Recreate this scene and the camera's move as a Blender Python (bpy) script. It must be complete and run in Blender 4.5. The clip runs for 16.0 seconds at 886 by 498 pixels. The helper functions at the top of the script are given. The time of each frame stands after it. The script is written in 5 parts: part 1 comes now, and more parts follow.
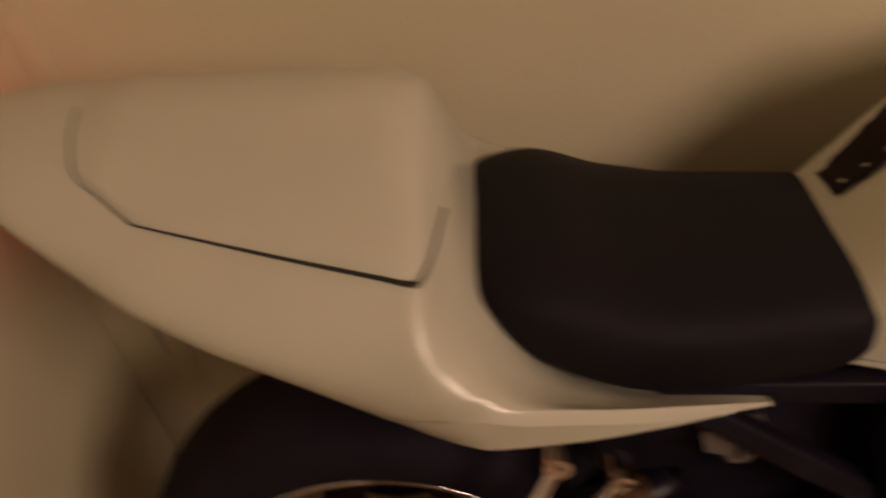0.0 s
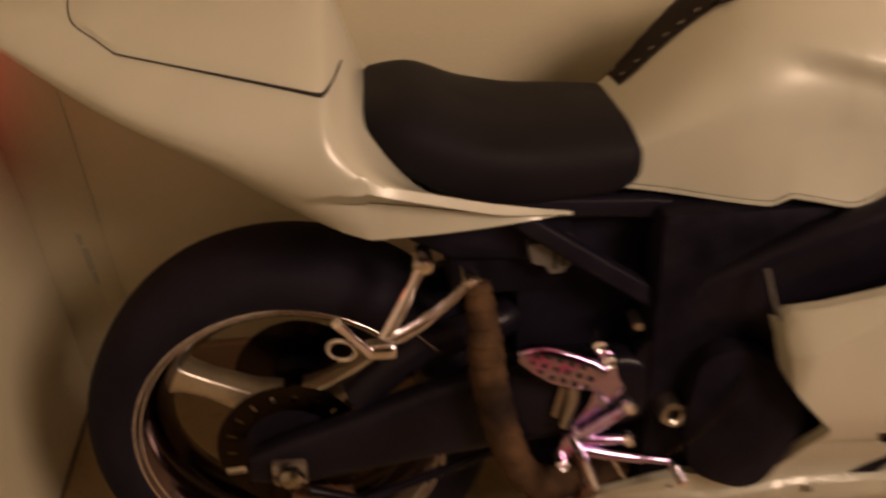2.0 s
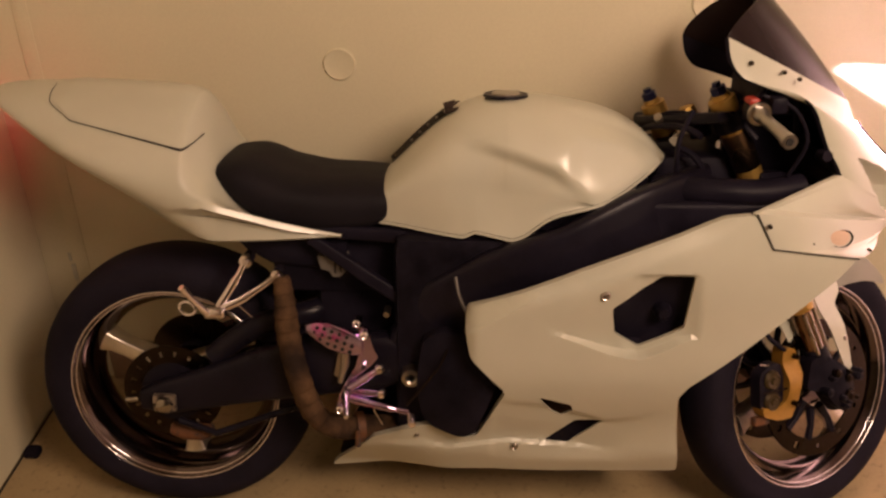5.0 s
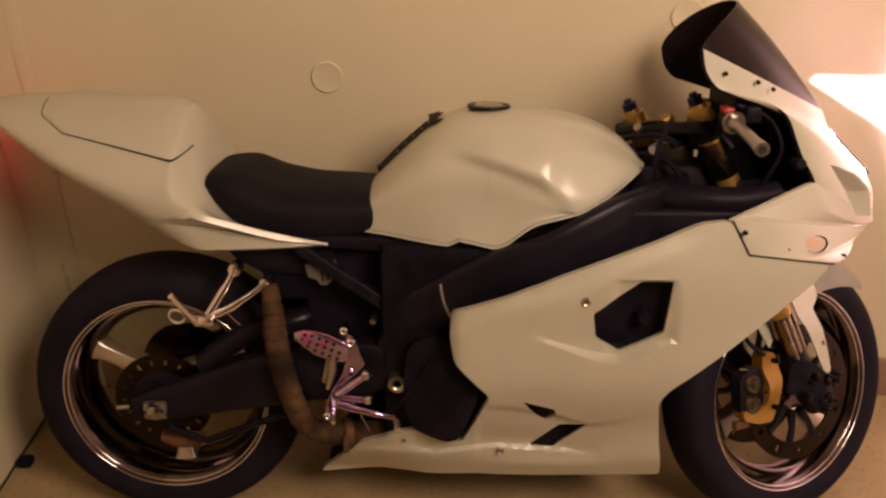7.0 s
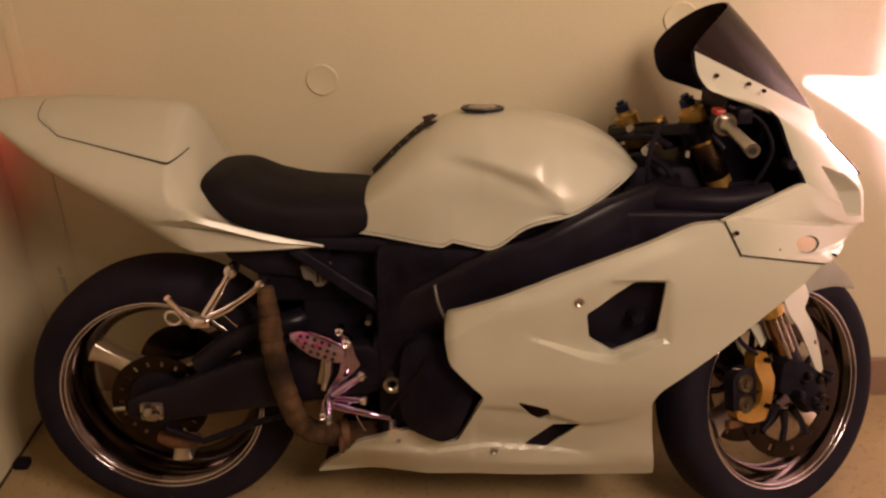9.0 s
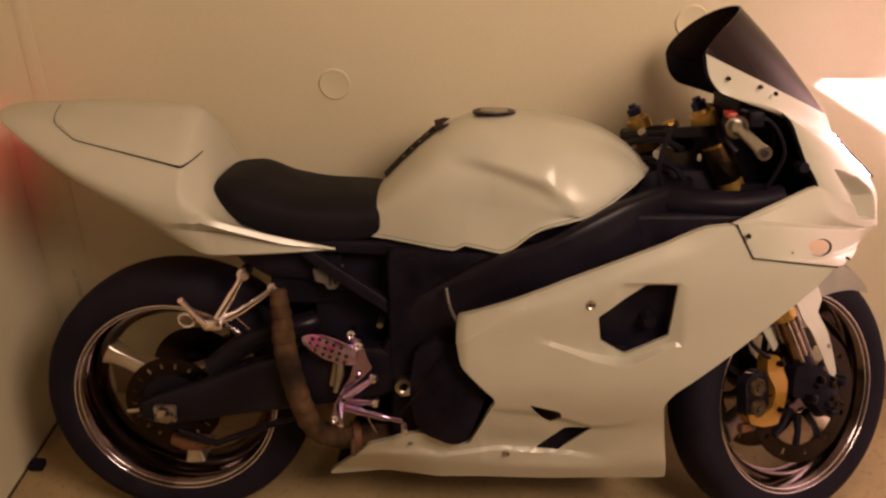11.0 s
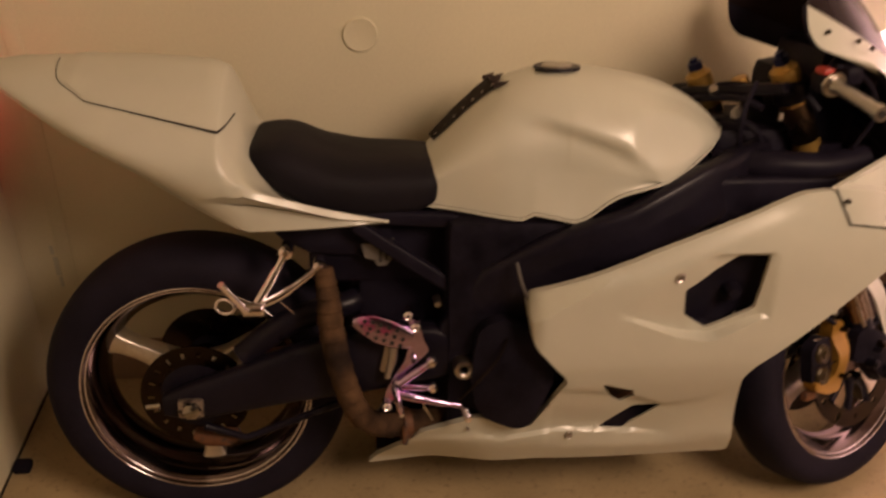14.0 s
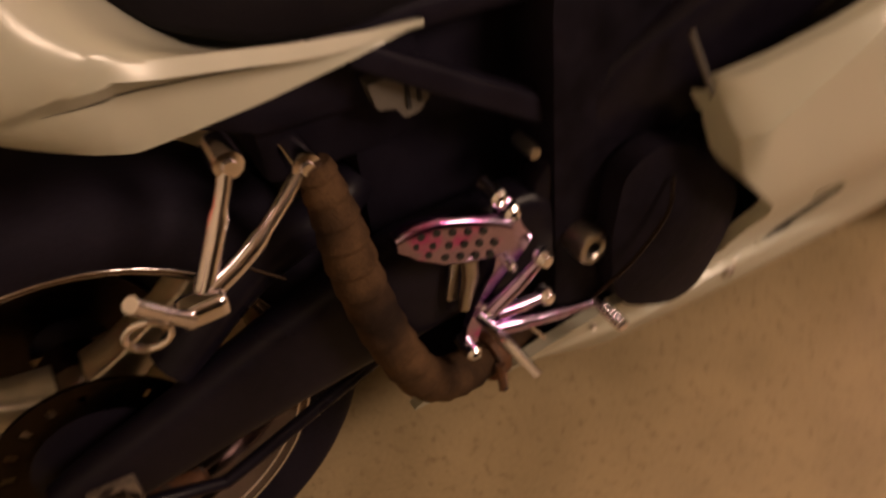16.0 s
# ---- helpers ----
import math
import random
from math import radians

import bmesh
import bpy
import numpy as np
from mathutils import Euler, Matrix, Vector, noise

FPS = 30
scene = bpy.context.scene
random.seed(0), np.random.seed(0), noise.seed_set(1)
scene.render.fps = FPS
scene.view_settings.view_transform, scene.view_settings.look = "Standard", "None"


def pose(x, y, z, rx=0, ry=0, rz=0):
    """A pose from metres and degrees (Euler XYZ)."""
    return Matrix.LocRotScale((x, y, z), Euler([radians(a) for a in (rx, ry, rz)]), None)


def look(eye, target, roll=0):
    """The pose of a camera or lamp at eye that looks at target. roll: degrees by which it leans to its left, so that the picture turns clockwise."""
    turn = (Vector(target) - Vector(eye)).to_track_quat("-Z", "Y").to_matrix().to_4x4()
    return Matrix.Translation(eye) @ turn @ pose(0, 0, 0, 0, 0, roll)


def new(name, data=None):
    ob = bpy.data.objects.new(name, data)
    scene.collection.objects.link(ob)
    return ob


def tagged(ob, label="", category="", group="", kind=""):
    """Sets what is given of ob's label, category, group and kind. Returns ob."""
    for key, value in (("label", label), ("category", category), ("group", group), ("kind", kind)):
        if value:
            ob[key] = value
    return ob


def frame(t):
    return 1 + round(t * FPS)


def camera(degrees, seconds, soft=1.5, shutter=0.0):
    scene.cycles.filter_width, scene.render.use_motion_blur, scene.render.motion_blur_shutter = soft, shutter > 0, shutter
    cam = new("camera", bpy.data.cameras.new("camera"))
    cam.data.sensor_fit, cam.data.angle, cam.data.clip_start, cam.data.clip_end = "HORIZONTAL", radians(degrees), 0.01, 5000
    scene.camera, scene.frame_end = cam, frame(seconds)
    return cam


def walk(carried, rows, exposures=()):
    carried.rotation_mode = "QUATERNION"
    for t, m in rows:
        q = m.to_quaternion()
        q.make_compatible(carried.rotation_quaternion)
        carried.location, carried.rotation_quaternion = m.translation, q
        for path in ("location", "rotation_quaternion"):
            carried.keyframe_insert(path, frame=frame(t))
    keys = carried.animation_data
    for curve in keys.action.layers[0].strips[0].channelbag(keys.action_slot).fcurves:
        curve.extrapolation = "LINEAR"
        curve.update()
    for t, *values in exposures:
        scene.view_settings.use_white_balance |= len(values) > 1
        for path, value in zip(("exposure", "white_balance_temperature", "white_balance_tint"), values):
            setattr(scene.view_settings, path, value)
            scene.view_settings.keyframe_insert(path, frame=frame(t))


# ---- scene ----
cam = camera(53.8, 16.0, soft=2.5, shutter=1.0)
PATH = [
    (0, 0.1716, -0.4688, 1.3809, 44.89, 5.68, 0.28),
    (0.5, 0.0939, -0.5331, 1.3767, 49.71, 10.09, -1.02),
    (1, 0.1429, -0.6010, 1.3510, 49.99, 8.46, -2.27),
    (1.5, 0.1710, -0.7318, 1.3405, 49.21, 5.98, -2.00),
    (2, 0.1713, -0.8872, 1.3550, 51.63, 0.95, -4.71),
    (2.5, 0.2957, -1.0124, 1.4254, 52.03, -1.12, -4.93),
    (3, 0.4258, -1.1885, 1.4674, 52.88, -0.41, -1.59),
    (3.5, 0.4213, -1.3263, 1.5046, 55.50, -1.69, -3.26),
    (4, 0.4856, -1.4354, 1.5273, 57.86, -1.86, -1.62),
    (4.5, 0.6071, -1.5138, 1.5404, 59.01, -0.93, 0.97),
    (5, 0.6495, -1.5350, 1.5535, 60.10, 0.34, 1.73),
    (7.5, 0.6749, -1.5778, 1.5608, 61.08, 0.54, 1.21),
    (8, 0.6763, -1.5802, 1.5636, 61.08, 0.46, 1.03),
    (10.5, 0.6831, -1.5870, 1.5644, 61.43, 0.86, 1.64),
    (11, 0.6824, -1.5895, 1.5631, 61.50, 0.92, 1.88),
    (11.5, 0.6801, -1.5936, 1.5637, 61.48, 0.92, 2.02),
    (12, 0.6760, -1.6005, 1.5657, 61.55, 1.03, 2.13),
    (12.5, 0.6730, -1.6124, 1.5689, 61.75, 1.06, 1.99),
    (13, 0.6313, -1.5933, 1.5636, 61.26, 0.44, 1.61),
    (13.5, 0.5406, -1.5290, 1.5453, 59.56, -1.26, 0.08),
    (14, 0.3610, -1.4167, 1.5235, 58.03, -1.42, -4.64),
    (14.5, 0.2866, -1.2818, 1.4511, 55.05, -0.77, -7.32),
    (15, 0.2500, -1.0072, 1.3711, 48.49, 2.42, -9.53),
    (15.5, 0.1490, -0.7797, 1.2821, 45.37, -0.35, -16.95),
    (16, 0.1229, -0.5434, 1.1622, 37.96, 0.35, -29.18),
]
walk(cam, [(t, pose(x, y, z, rx, ry, rz)) for t, x, y, z, rx, ry, rz in PATH],
     [(0, -0.32), (0.6, 0.01), (1.5, 0.05), (3.0, 0.04), (4.5, 0.13), (7.5, 0.04), (13.0, 0.02), (16, -0.03)])

# ---- light ----
world = bpy.data.worlds.new("night_room")
world.use_nodes = True
world.node_tree.nodes["Background"].inputs[0].default_value = (1.0, 0.75, 0.5, 1)
world.node_tree.nodes["Background"].inputs[1].default_value = 0.0
scene.world = world
WARM = (1.0, 0.690, 0.505)


def lamp(name, kind, at, energy, colour, aim=None, **more):
    data = bpy.data.lights.new(name, kind)
    data.energy, data.color = energy, colour
    if "size" in more:
        data.shape, data.size = "DISK", more["size"]
    if "radius" in more:
        data.shadow_soft_size = more["radius"]
    if "spot" in more:
        data.spot_size, data.spot_blend = radians(more["spot"]), more["blend"]
    ob = new(name, data)
    ob.matrix_world = look(at, aim) if aim else Matrix.Translation(at)
    return ob


CEILING = 3.02
# unseen room lamp, hung free of the walls, set by shadows and highlights
lamp("room_lamp", "AREA", (1.82, -1.70, 2.36), 56, WARM, (0.6, 0.3, 0.6), size=1.00)

# ---- materials ----


def material(name, base, rough=0.5, metal=0.0, vary=0.08, grain=60.0, bump=0.0, blotch=4.0, coat=0.0, second=None, second_scale=8.0, second_at=(0.5, 0.62), rough_vary=0.08, spec=0.5, coat_rough=0.16):
    m = bpy.data.materials.new(name)
    m.use_nodes = True
    nt = m.node_tree
    b = nt.nodes["Principled BSDF"]
    co = nt.nodes.new("ShaderNodeTexCoord")

    def noise_node(scale, detail=4.0):
        n = nt.nodes.new("ShaderNodeTexNoise")
        n.inputs["Scale"].default_value, n.inputs["Detail"].default_value = scale, detail
        nt.links.new(co.outputs["Object"], n.inputs["Vector"])
        return n

    def ramp(source, lo, hi, a, c):
        r = nt.nodes.new("ShaderNodeMapRange")
        r.inputs[1].default_value, r.inputs[2].default_value, r.inputs[3].default_value, r.inputs[4].default_value = lo, hi, a, c
        nt.links.new(source, r.inputs[0])
        return r.outputs[0]

    big, fine = noise_node(blotch), noise_node(grain)
    mixed = nt.nodes.new("ShaderNodeMath")
    mixed.operation = "ADD"
    nt.links.new(ramp(big.outputs[0], 0.3, 0.7, -vary, vary), mixed.inputs[0])
    nt.links.new(ramp(fine.outputs[0], 0.3, 0.7, 1 - vary * 0.5, 1 + vary * 0.5), mixed.inputs[1])
    scale = nt.nodes.new("ShaderNodeVectorMath")
    scale.operation = "SCALE"
    scale.inputs[0].default_value = base
    nt.links.new(mixed.outputs[0], scale.inputs["Scale"])
    colour = scale.outputs[0]
    if second:
        n3 = noise_node(second_scale, 6.0)
        mix = nt.nodes.new("ShaderNodeMix")
        mix.data_type = "RGBA"
        nt.links.new(ramp(n3.outputs[0], second_at[0], second_at[1], 0, 1), mix.inputs[0])
        nt.links.new(colour, mix.inputs[6])
        mix.inputs[7].default_value = (*second, 1)
        colour = mix.outputs[2]
    nt.links.new(colour, b.inputs["Base Color"])
    nt.links.new(ramp(big.outputs[0], 0.3, 0.7, max(0.02, rough - rough_vary), min(1, rough + rough_vary)), b.inputs["Roughness"])
    b.inputs["Metallic"].default_value = metal
    b.inputs["Specular IOR Level"].default_value = spec
    b.inputs["Coat Weight"].default_value = coat
    b.inputs["Coat Roughness"].default_value = coat_rough
    if bump:
        bp = nt.nodes.new("ShaderNodeBump")
        bp.inputs["Strength"].default_value, bp.inputs["Distance"].default_value = bump, 0.002
        nt.links.new(fine.outputs[0], bp.inputs["Height"])
        nt.links.new(bp.outputs[0], b.inputs["Normal"])
    return m


WALL = material("cream_wall_paint", (0.605, 0.563, 0.405), 0.62, vary=0.05, grain=160, bump=0.12, blotch=1.6)
# colour of the unseen far wall, kept brown to limit fill and reflections
FAR_WALL = material("brown_wall_paint", (0.26, 0.205, 0.155), 0.7, vary=0.05, grain=160, bump=0.12, blotch=1.6)
FLOOR = material("tan_sealed_concrete", (0.335, 0.254, 0.136), 0.55, vary=0.13, grain=150, bump=0.25, blotch=7, second=(0.22, 0.158, 0.082), second_scale=60, second_at=(0.55, 0.75))
CEIL = material("ceiling_paint", (0.42, 0.35, 0.28), 0.8, grain=90, bump=0.2)
BOARD = material("brown_baseboard", (0.25, 0.165, 0.115), 0.45, vary=0.08, grain=140, bump=0.08, blotch=5)
DARK_GAP_SHADE = material("dark_gap_shade", (0.012, 0.010, 0.009), 0.9)
WHITE = material("pearl_white_paint", (0.462, 0.464, 0.384), 0.42, vary=0.035, grain=900, blotch=9, coat=0.75, bump=0.02, coat_rough=0.23)
BLACK_PLASTIC = material("black_plastic", (0.0100, 0.0083, 0.0148), spec=0.08, rough=0.42, vary=0.3, grain=300, bump=0.1, blotch=12)
BLACK_METAL = material("black_painted_metal", (0.0084, 0.0069, 0.0124), spec=0.10, rough=0.34, vary=0.3, grain=120, blotch=9, coat=0.10, coat_rough=0.28)
ENGINE = material("dark_engine_metal", (0.0092, 0.0076, 0.0132), spec=0.08, rough=0.5, metal=0.2, vary=0.4, grain=80, bump=0.3, blotch=14)
RUBBER = material("tyre_rubber", (0.0122, 0.0100, 0.0172), spec=0.08, rough=0.72, vary=0.3, grain=240, bump=0.25, blotch=10)
VINYL = material("black_seat_vinyl", (0.0098, 0.0083, 0.0112), spec=0.09, rough=0.58, vary=0.2, grain=520, bump=0.35, blotch=8)
CHROME = material("chrome", (0.84, 0.80, 0.86), 0.12, metal=1.0, vary=0.06, grain=60, blotch=16, rough_vary=0.05)
STEEL = material("brushed_steel", (0.42, 0.39, 0.36), 0.30, metal=1.0, vary=0.15, grain=180, bump=0.1)
GOLD = material("gold_anodised", (0.46, 0.29, 0.075), 0.34, metal=0.75, vary=0.12, grain=120)
CALIPER = material("gold_caliper_paint", (0.34, 0.185, 0.03), 0.40, metal=0.3, vary=0.12, grain=90)
# pink patches in this colour stand in for a pink reflection on the metal
PURPLE = material("purple_chrome_pink_reflection", (0.47, 0.36, 0.58), 0.13, metal=1.0, vary=0.2, grain=80, second=(0.66, 0.13, 0.54), second_scale=34, second_at=(0.52, 0.70))
RIM = material("dark_rim_chrome", (0.135, 0.107, 0.108), 0.12, metal=1.0, vary=0.10, grain=60, blotch=14, rough_vary=0.04)
BLUE = material("blue_anodised", (0.012, 0.014, 0.055), 0.35, metal=0.6)
RED = material("red_plastic", (0.34, 0.03, 0.02), 0.4)
WRAP = material("brown_heat_wrap", (0.078, 0.045, 0.024), 0.85, spec=0.1, vary=0.4, grain=420, bump=0.8, blotch=30, second=(0.022, 0.014, 0.011), second_scale=13, second_at=(0.40, 0.68))
RUST = material("rusty_metal", (0.125, 0.052, 0.022), 0.7, metal=0.3, vary=0.35, grain=150, bump=0.5, blotch=20, second=(0.05, 0.035, 0.03), second_scale=40)
DARK_STEEL = material("dark_disc_steel", (0.034, 0.024, 0.018), 0.34, metal=1.0, vary=0.25, grain=140)
SPOKE = material("polished_spoke", (0.66, 0.61, 0.53), 0.38, metal=1.0, vary=0.12, grain=90, blotch=18)
SLIDER = material("brown_fork_steel", (0.20, 0.13, 0.085), 0.25, metal=1.0, vary=0.2, grain=120)
PLUG = material("white_plug_plastic", (0.36, 0.32, 0.28), 0.5)
PISTON = material("dark_bronze", (0.060, 0.042, 0.018), 0.38, metal=0.5, vary=0.25, grain=90)
STRAP = material("worn_brown_leather", (0.030, 0.020, 0.016), 0.6, spec=0.2, vary=0.35, grain=260, bump=0.5, blotch=40)
AMBER = material("faded_orange_lens", (0.50, 0.36, 0.25), 0.35, vary=0.12, grain=200)
WORN = material("worn_grey_alloy", (0.26, 0.215, 0.175), 0.42, metal=0.6, vary=0.3, grain=180, bump=0.4, blotch=30, second=(0.04, 0.03, 0.03), second_scale=70)
GREY = material("grey_plastic", (0.10, 0.09, 0.08), 0.45, vary=0.15)


def glass(name, tint, rough, alpha):
    m = bpy.data.materials.new(name)
    m.use_nodes = True
    b = m.node_tree.nodes["Principled BSDF"]
    b.inputs["Base Color"].default_value = (*tint, 1)
    b.inputs["Roughness"].default_value = rough
    b.inputs["Alpha"].default_value = alpha
    b.inputs["Specular IOR Level"].default_value = 0.08
    return m


SMOKE = glass("smoked_screen", (0.016, 0.010, 0.010), 0.22, 0.982)


def glow(name, tint, strength):
    m = bpy.data.materials.new(name)
    m.use_nodes = True
    b = m.node_tree.nodes["Principled BSDF"]
    b.inputs["Base Color"].default_value = (*tint, 1)
    b.inputs["Roughness"].default_value = 0.15
    b.inputs["Emission Color"].default_value = (*tint, 1)
    b.inputs["Emission Strength"].default_value = strength
    return m


LENS = glow("lit_headlight_lens", (1.0, 0.58, 0.74), 90.0)
TAIL_LENS = glow("lit_tail_lens", (1.0, 0.05, 0.03), 0.7)

# ---- mesh helpers ----


def part(name, bm, mat, parent=None, label="", angle=38, inner=None):
    bmesh.ops.recalc_face_normals(bm, faces=bm.faces)
    me = bpy.data.meshes.new(name)
    bm.to_mesh(me)
    bm.free()
    me.materials.append(mat)
    if inner:
        me.materials.append(inner)
    me.shade_smooth()
    me.set_sharp_from_angle(angle=radians(angle))
    ob = new(name, me)
    ob.parent = parent
    if label:
        tagged(ob, label)
    return ob


def box(x0, x1, y0, y1, z0, z1, bevel=0.0, bm=None, segments=2):
    bm = bm or bmesh.new()
    made = bmesh.ops.create_cube(bm, size=1.0)["verts"]
    bmesh.ops.transform(bm, verts=made, matrix=Matrix.Translation(((x0 + x1) / 2, (y0 + y1) / 2, (z0 + z1) / 2)) @ Matrix.Diagonal((x1 - x0, y1 - y0, z1 - z0, 1)))
    if bevel:
        edges = list({e for v in made for e in v.link_edges})
        bmesh.ops.bevel(bm, geom=edges, offset=bevel, segments=segments, affect="EDGES", profile=0.6)
    return bm


def skin(rows, closed=False, cap=False, bm=None):
    """Faces between rows of points; closed joins each row's ends; cap fills the first and last row."""
    bm = bm or bmesh.new()
    grid = [[bm.verts.new(p) for p in row] for row in rows]
    n = len(grid[0])
    for a, b in zip(grid, grid[1:]):
        for i in range(n if closed else n - 1):
            j = (i + 1) % n
            bm.faces.new((a[i], a[j], b[j], b[i]))
    if cap:
        bm.faces.new(grid[0][::-1])
        bm.faces.new(grid[-1])
    return bm


def smooth(points, n=6, closed=False):
    """Catmull-Rom through the points, n steps a span."""
    pts = [Vector(p) for p in points]
    out, k = [], len(pts)
    for i in range(k if closed else k - 1):
        p = [pts[(i + d) % k] if closed else pts[min(max(i + d, 0), k - 1)] for d in (-1, 0, 1, 2)]
        for s in range(n):
            t = s / n
            out.append(0.5 * (2 * p[1] + (p[2] - p[0]) * t + (2 * p[0] - 5 * p[1] + 4 * p[2] - p[3]) * t * t + (3 * p[1] - p[0] - 3 * p[2] + p[3]) * t ** 3))
    if not closed:
        out.append(pts[-1])
    return out


def tube(points, radius, sides=12, cap=True, bm=None):
    """A round bar along the points; radius a number or one for each point."""
    pts = [Vector(p) for p in points]
    rad = radius if isinstance(radius, (list, tuple)) else [radius] * len(pts)
    way = (pts[1] - pts[0]).normalized()
    side = way.orthogonal().normalized()
    rows = []
    for i, p in enumerate(pts):
        d = (pts[min(i + 1, len(pts) - 1)] - pts[max(i - 1, 0)]).normalized()
        side = (side - d * side.dot(d)).normalized()
        up = d.cross(side)
        rows.append([p + rad[i] * (math.cos(a) * side + math.sin(a) * up) for a in (2 * math.pi * k / sides for k in range(sides))])
    return skin(rows, closed=True, cap=cap, bm=bm)


def lathe(profile, sides=64, centre=(0, 0, 0), bm=None, loop=True):
    """Turns (radius, y) pairs round the y axis through the centre."""
    c = Vector(centre)
    rows = [[c + Vector((r * math.cos(a), y, r * math.sin(a))) for r, y in profile] for a in (2 * math.pi * k / sides for k in range(sides))]
    return skin(rows + [rows[0]], closed=loop, bm=bm)


def weld(bm, d=1e-5):
    bmesh.ops.remove_doubles(bm, verts=bm.verts, dist=d)
    return bm


def ease(v):
    v = min(1, max(0, v))
    return v * v * (3 - 2 * v)


def pchip(xs, ys, x):
    """A smooth curve through the pairs that does not overshoot."""
    n = len(xs)
    if x <= xs[0]:
        return ys[0]
    if x >= xs[-1]:
        return ys[-1]
    h = [xs[i + 1] - xs[i] for i in range(n - 1)]
    s = [(ys[i + 1] - ys[i]) / h[i] for i in range(n - 1)]
    m = [s[0]] + [0 if s[i - 1] * s[i] <= 0 else 2 * s[i - 1] * s[i] / (s[i - 1] + s[i]) for i in range(1, n - 1)] + [s[-1]]
    i = max(k for k in range(n - 1) if xs[k] <= x)
    t = (x - xs[i]) / h[i]
    return (2 * t ** 3 - 3 * t * t + 1) * ys[i] + (t ** 3 - 2 * t * t + t) * h[i] * m[i] + (3 * t * t - 2 * t ** 3) * ys[i + 1] + (t ** 3 - t * t) * h[i] * m[i + 1]


def inside(p, poly):
    hit, n = False, len(poly)
    for i in range(n):
        a, b = poly[i], poly[(i + 1) % n]
        if (a[1] > p[1]) != (b[1] > p[1]) and p[0] < (b[0] - a[0]) * (p[1] - a[1]) / (b[1] - a[1]) + a[0]:
            hit = not hit
    return hit


def rounded(poly, r=0.012, n=3, step=0.018):
    """The polygon with its corners rounded and its sides cut into steps."""
    pts = [Vector((*p, 0)).to_2d() for p in poly]
    out, k = [], len(pts)
    for i in range(k):
        a, b, c = pts[i - 1], pts[i], pts[(i + 1) % k]
        d1, d2 = (a - b), (c - b)
        q = min(r, d1.length * 0.4, d2.length * 0.4)
        s, e = b + d1.normalized() * q, b + d2.normalized() * q
        for j in range(n + 1):
            t = j / n
            out.append((1 - t) ** 2 * s + 2 * t * (1 - t) * b + t * t * e)
    full = []
    for i, p in enumerate(out):
        q = out[(i + 1) % len(out)]
        m = max(1, int((q - p).length / step))
        full += [p.lerp(q, j / m) for j in range(m)]
    return full


def panel(outline, holes, depth, thick, step=0.016, lip=0.0, r=0.012, lines=()):
    """A shaped sheet over the x-z outline, with holes; depth(x, z) gives its y. lip: how far its edges turn inwards."""
    from mathutils.geometry import delaunay_2d_cdt
    loops = [rounded(outline, r)] + [rounded(h, 0.006) for h in holes]
    verts, edges = [], []
    for lp in loops:
        base = len(verts)
        verts += [Vector(p) for p in lp]
        edges += [(base + i, base + (i + 1) % len(lp)) for i in range(len(lp))]
    xs, zs = [p[0] for p in loops[0]], [p[1] for p in loops[0]]
    for a, c in lines:
        a, c = Vector(a), Vector(c)
        m = max(2, int((c - a).length / step))
        base = len(verts)
        verts += [a.lerp(c, i / m) for i in range(m + 1)]
        edges += [(base + i, base + i + 1) for i in range(m)]

    def keep(p):
        return inside(p, loops[0]) and not any(inside(p, h) for h in loops[1:])

    def clear(p):
        return min((v - p).length_squared for v in rim) > (step * 0.45) ** 2
    rim = list(verts)
    x = min(xs)
    while x < max(xs):
        z = min(zs)
        while z < max(zs):
            p = Vector((x, z))
            if keep(p) and clear(p):
                verts.append(p)
            z += step
        x += step
    vs, es, fs, _, _, _ = delaunay_2d_cdt(verts, edges, [], 0, 1e-6)
    fs = [f for f in fs if keep(sum((vs[i] for i in f), Vector((0, 0))) / len(f))]
    bm = bmesh.new()
    sign = 1 if depth(sum(xs) / len(xs), sum(zs) / len(zs)) < 0 else -1
    out = [bm.verts.new((p[0], depth(p[0], p[1]), p[1])) for p in vs]
    back = [bm.verts.new((p[0], depth(p[0], p[1]) + sign * thick, p[1])) for p in vs]
    count = {}
    for f in fs:
        bm.faces.new([out[i] for i in f])
        bm.faces.new([back[i] for i in reversed(f)]).material_index = 1
        for i, j in zip(f, (*f[1:], f[0])):
            count[frozenset((i, j))] = count.get(frozenset((i, j)), []) + [(i, j)]
    for pairs in count.values():
        if len(pairs) == 1:
            i, j = pairs[0]
            bm.faces.new((out[j], out[i], back[i], back[j]))
            if lip:
                a = [bm.verts.new(back[k].co + Vector((0, sign * (lip(back[k].co.x, back[k].co.z) if callable(lip) else lip), 0))) for k in (i, j)]
                bm.faces.new((back[j], back[i], a[0], a[1]))
    loose = [v for v in bm.verts if not v.link_faces]
    bmesh.ops.delete(bm, geom=loose, context="VERTS")
    return weld(bm)


def mirrored(ob, name=None):
    """The same part on the other side of the machine."""
    me = ob.data.copy()
    me.transform(Matrix.Diagonal((1, -1, 1, 1)))
    me.flip_normals()
    twin = new(name or ob.name, me)
    twin.parent = ob.parent
    return twin


# ---- the room ----
X0, X1, Y0, Y1 = -0.475, 2.98, -8.5, 0.424


def setting(name, bm, mat, label, category):
    return tagged(part(name, bm, mat), label, category, kind="structure")


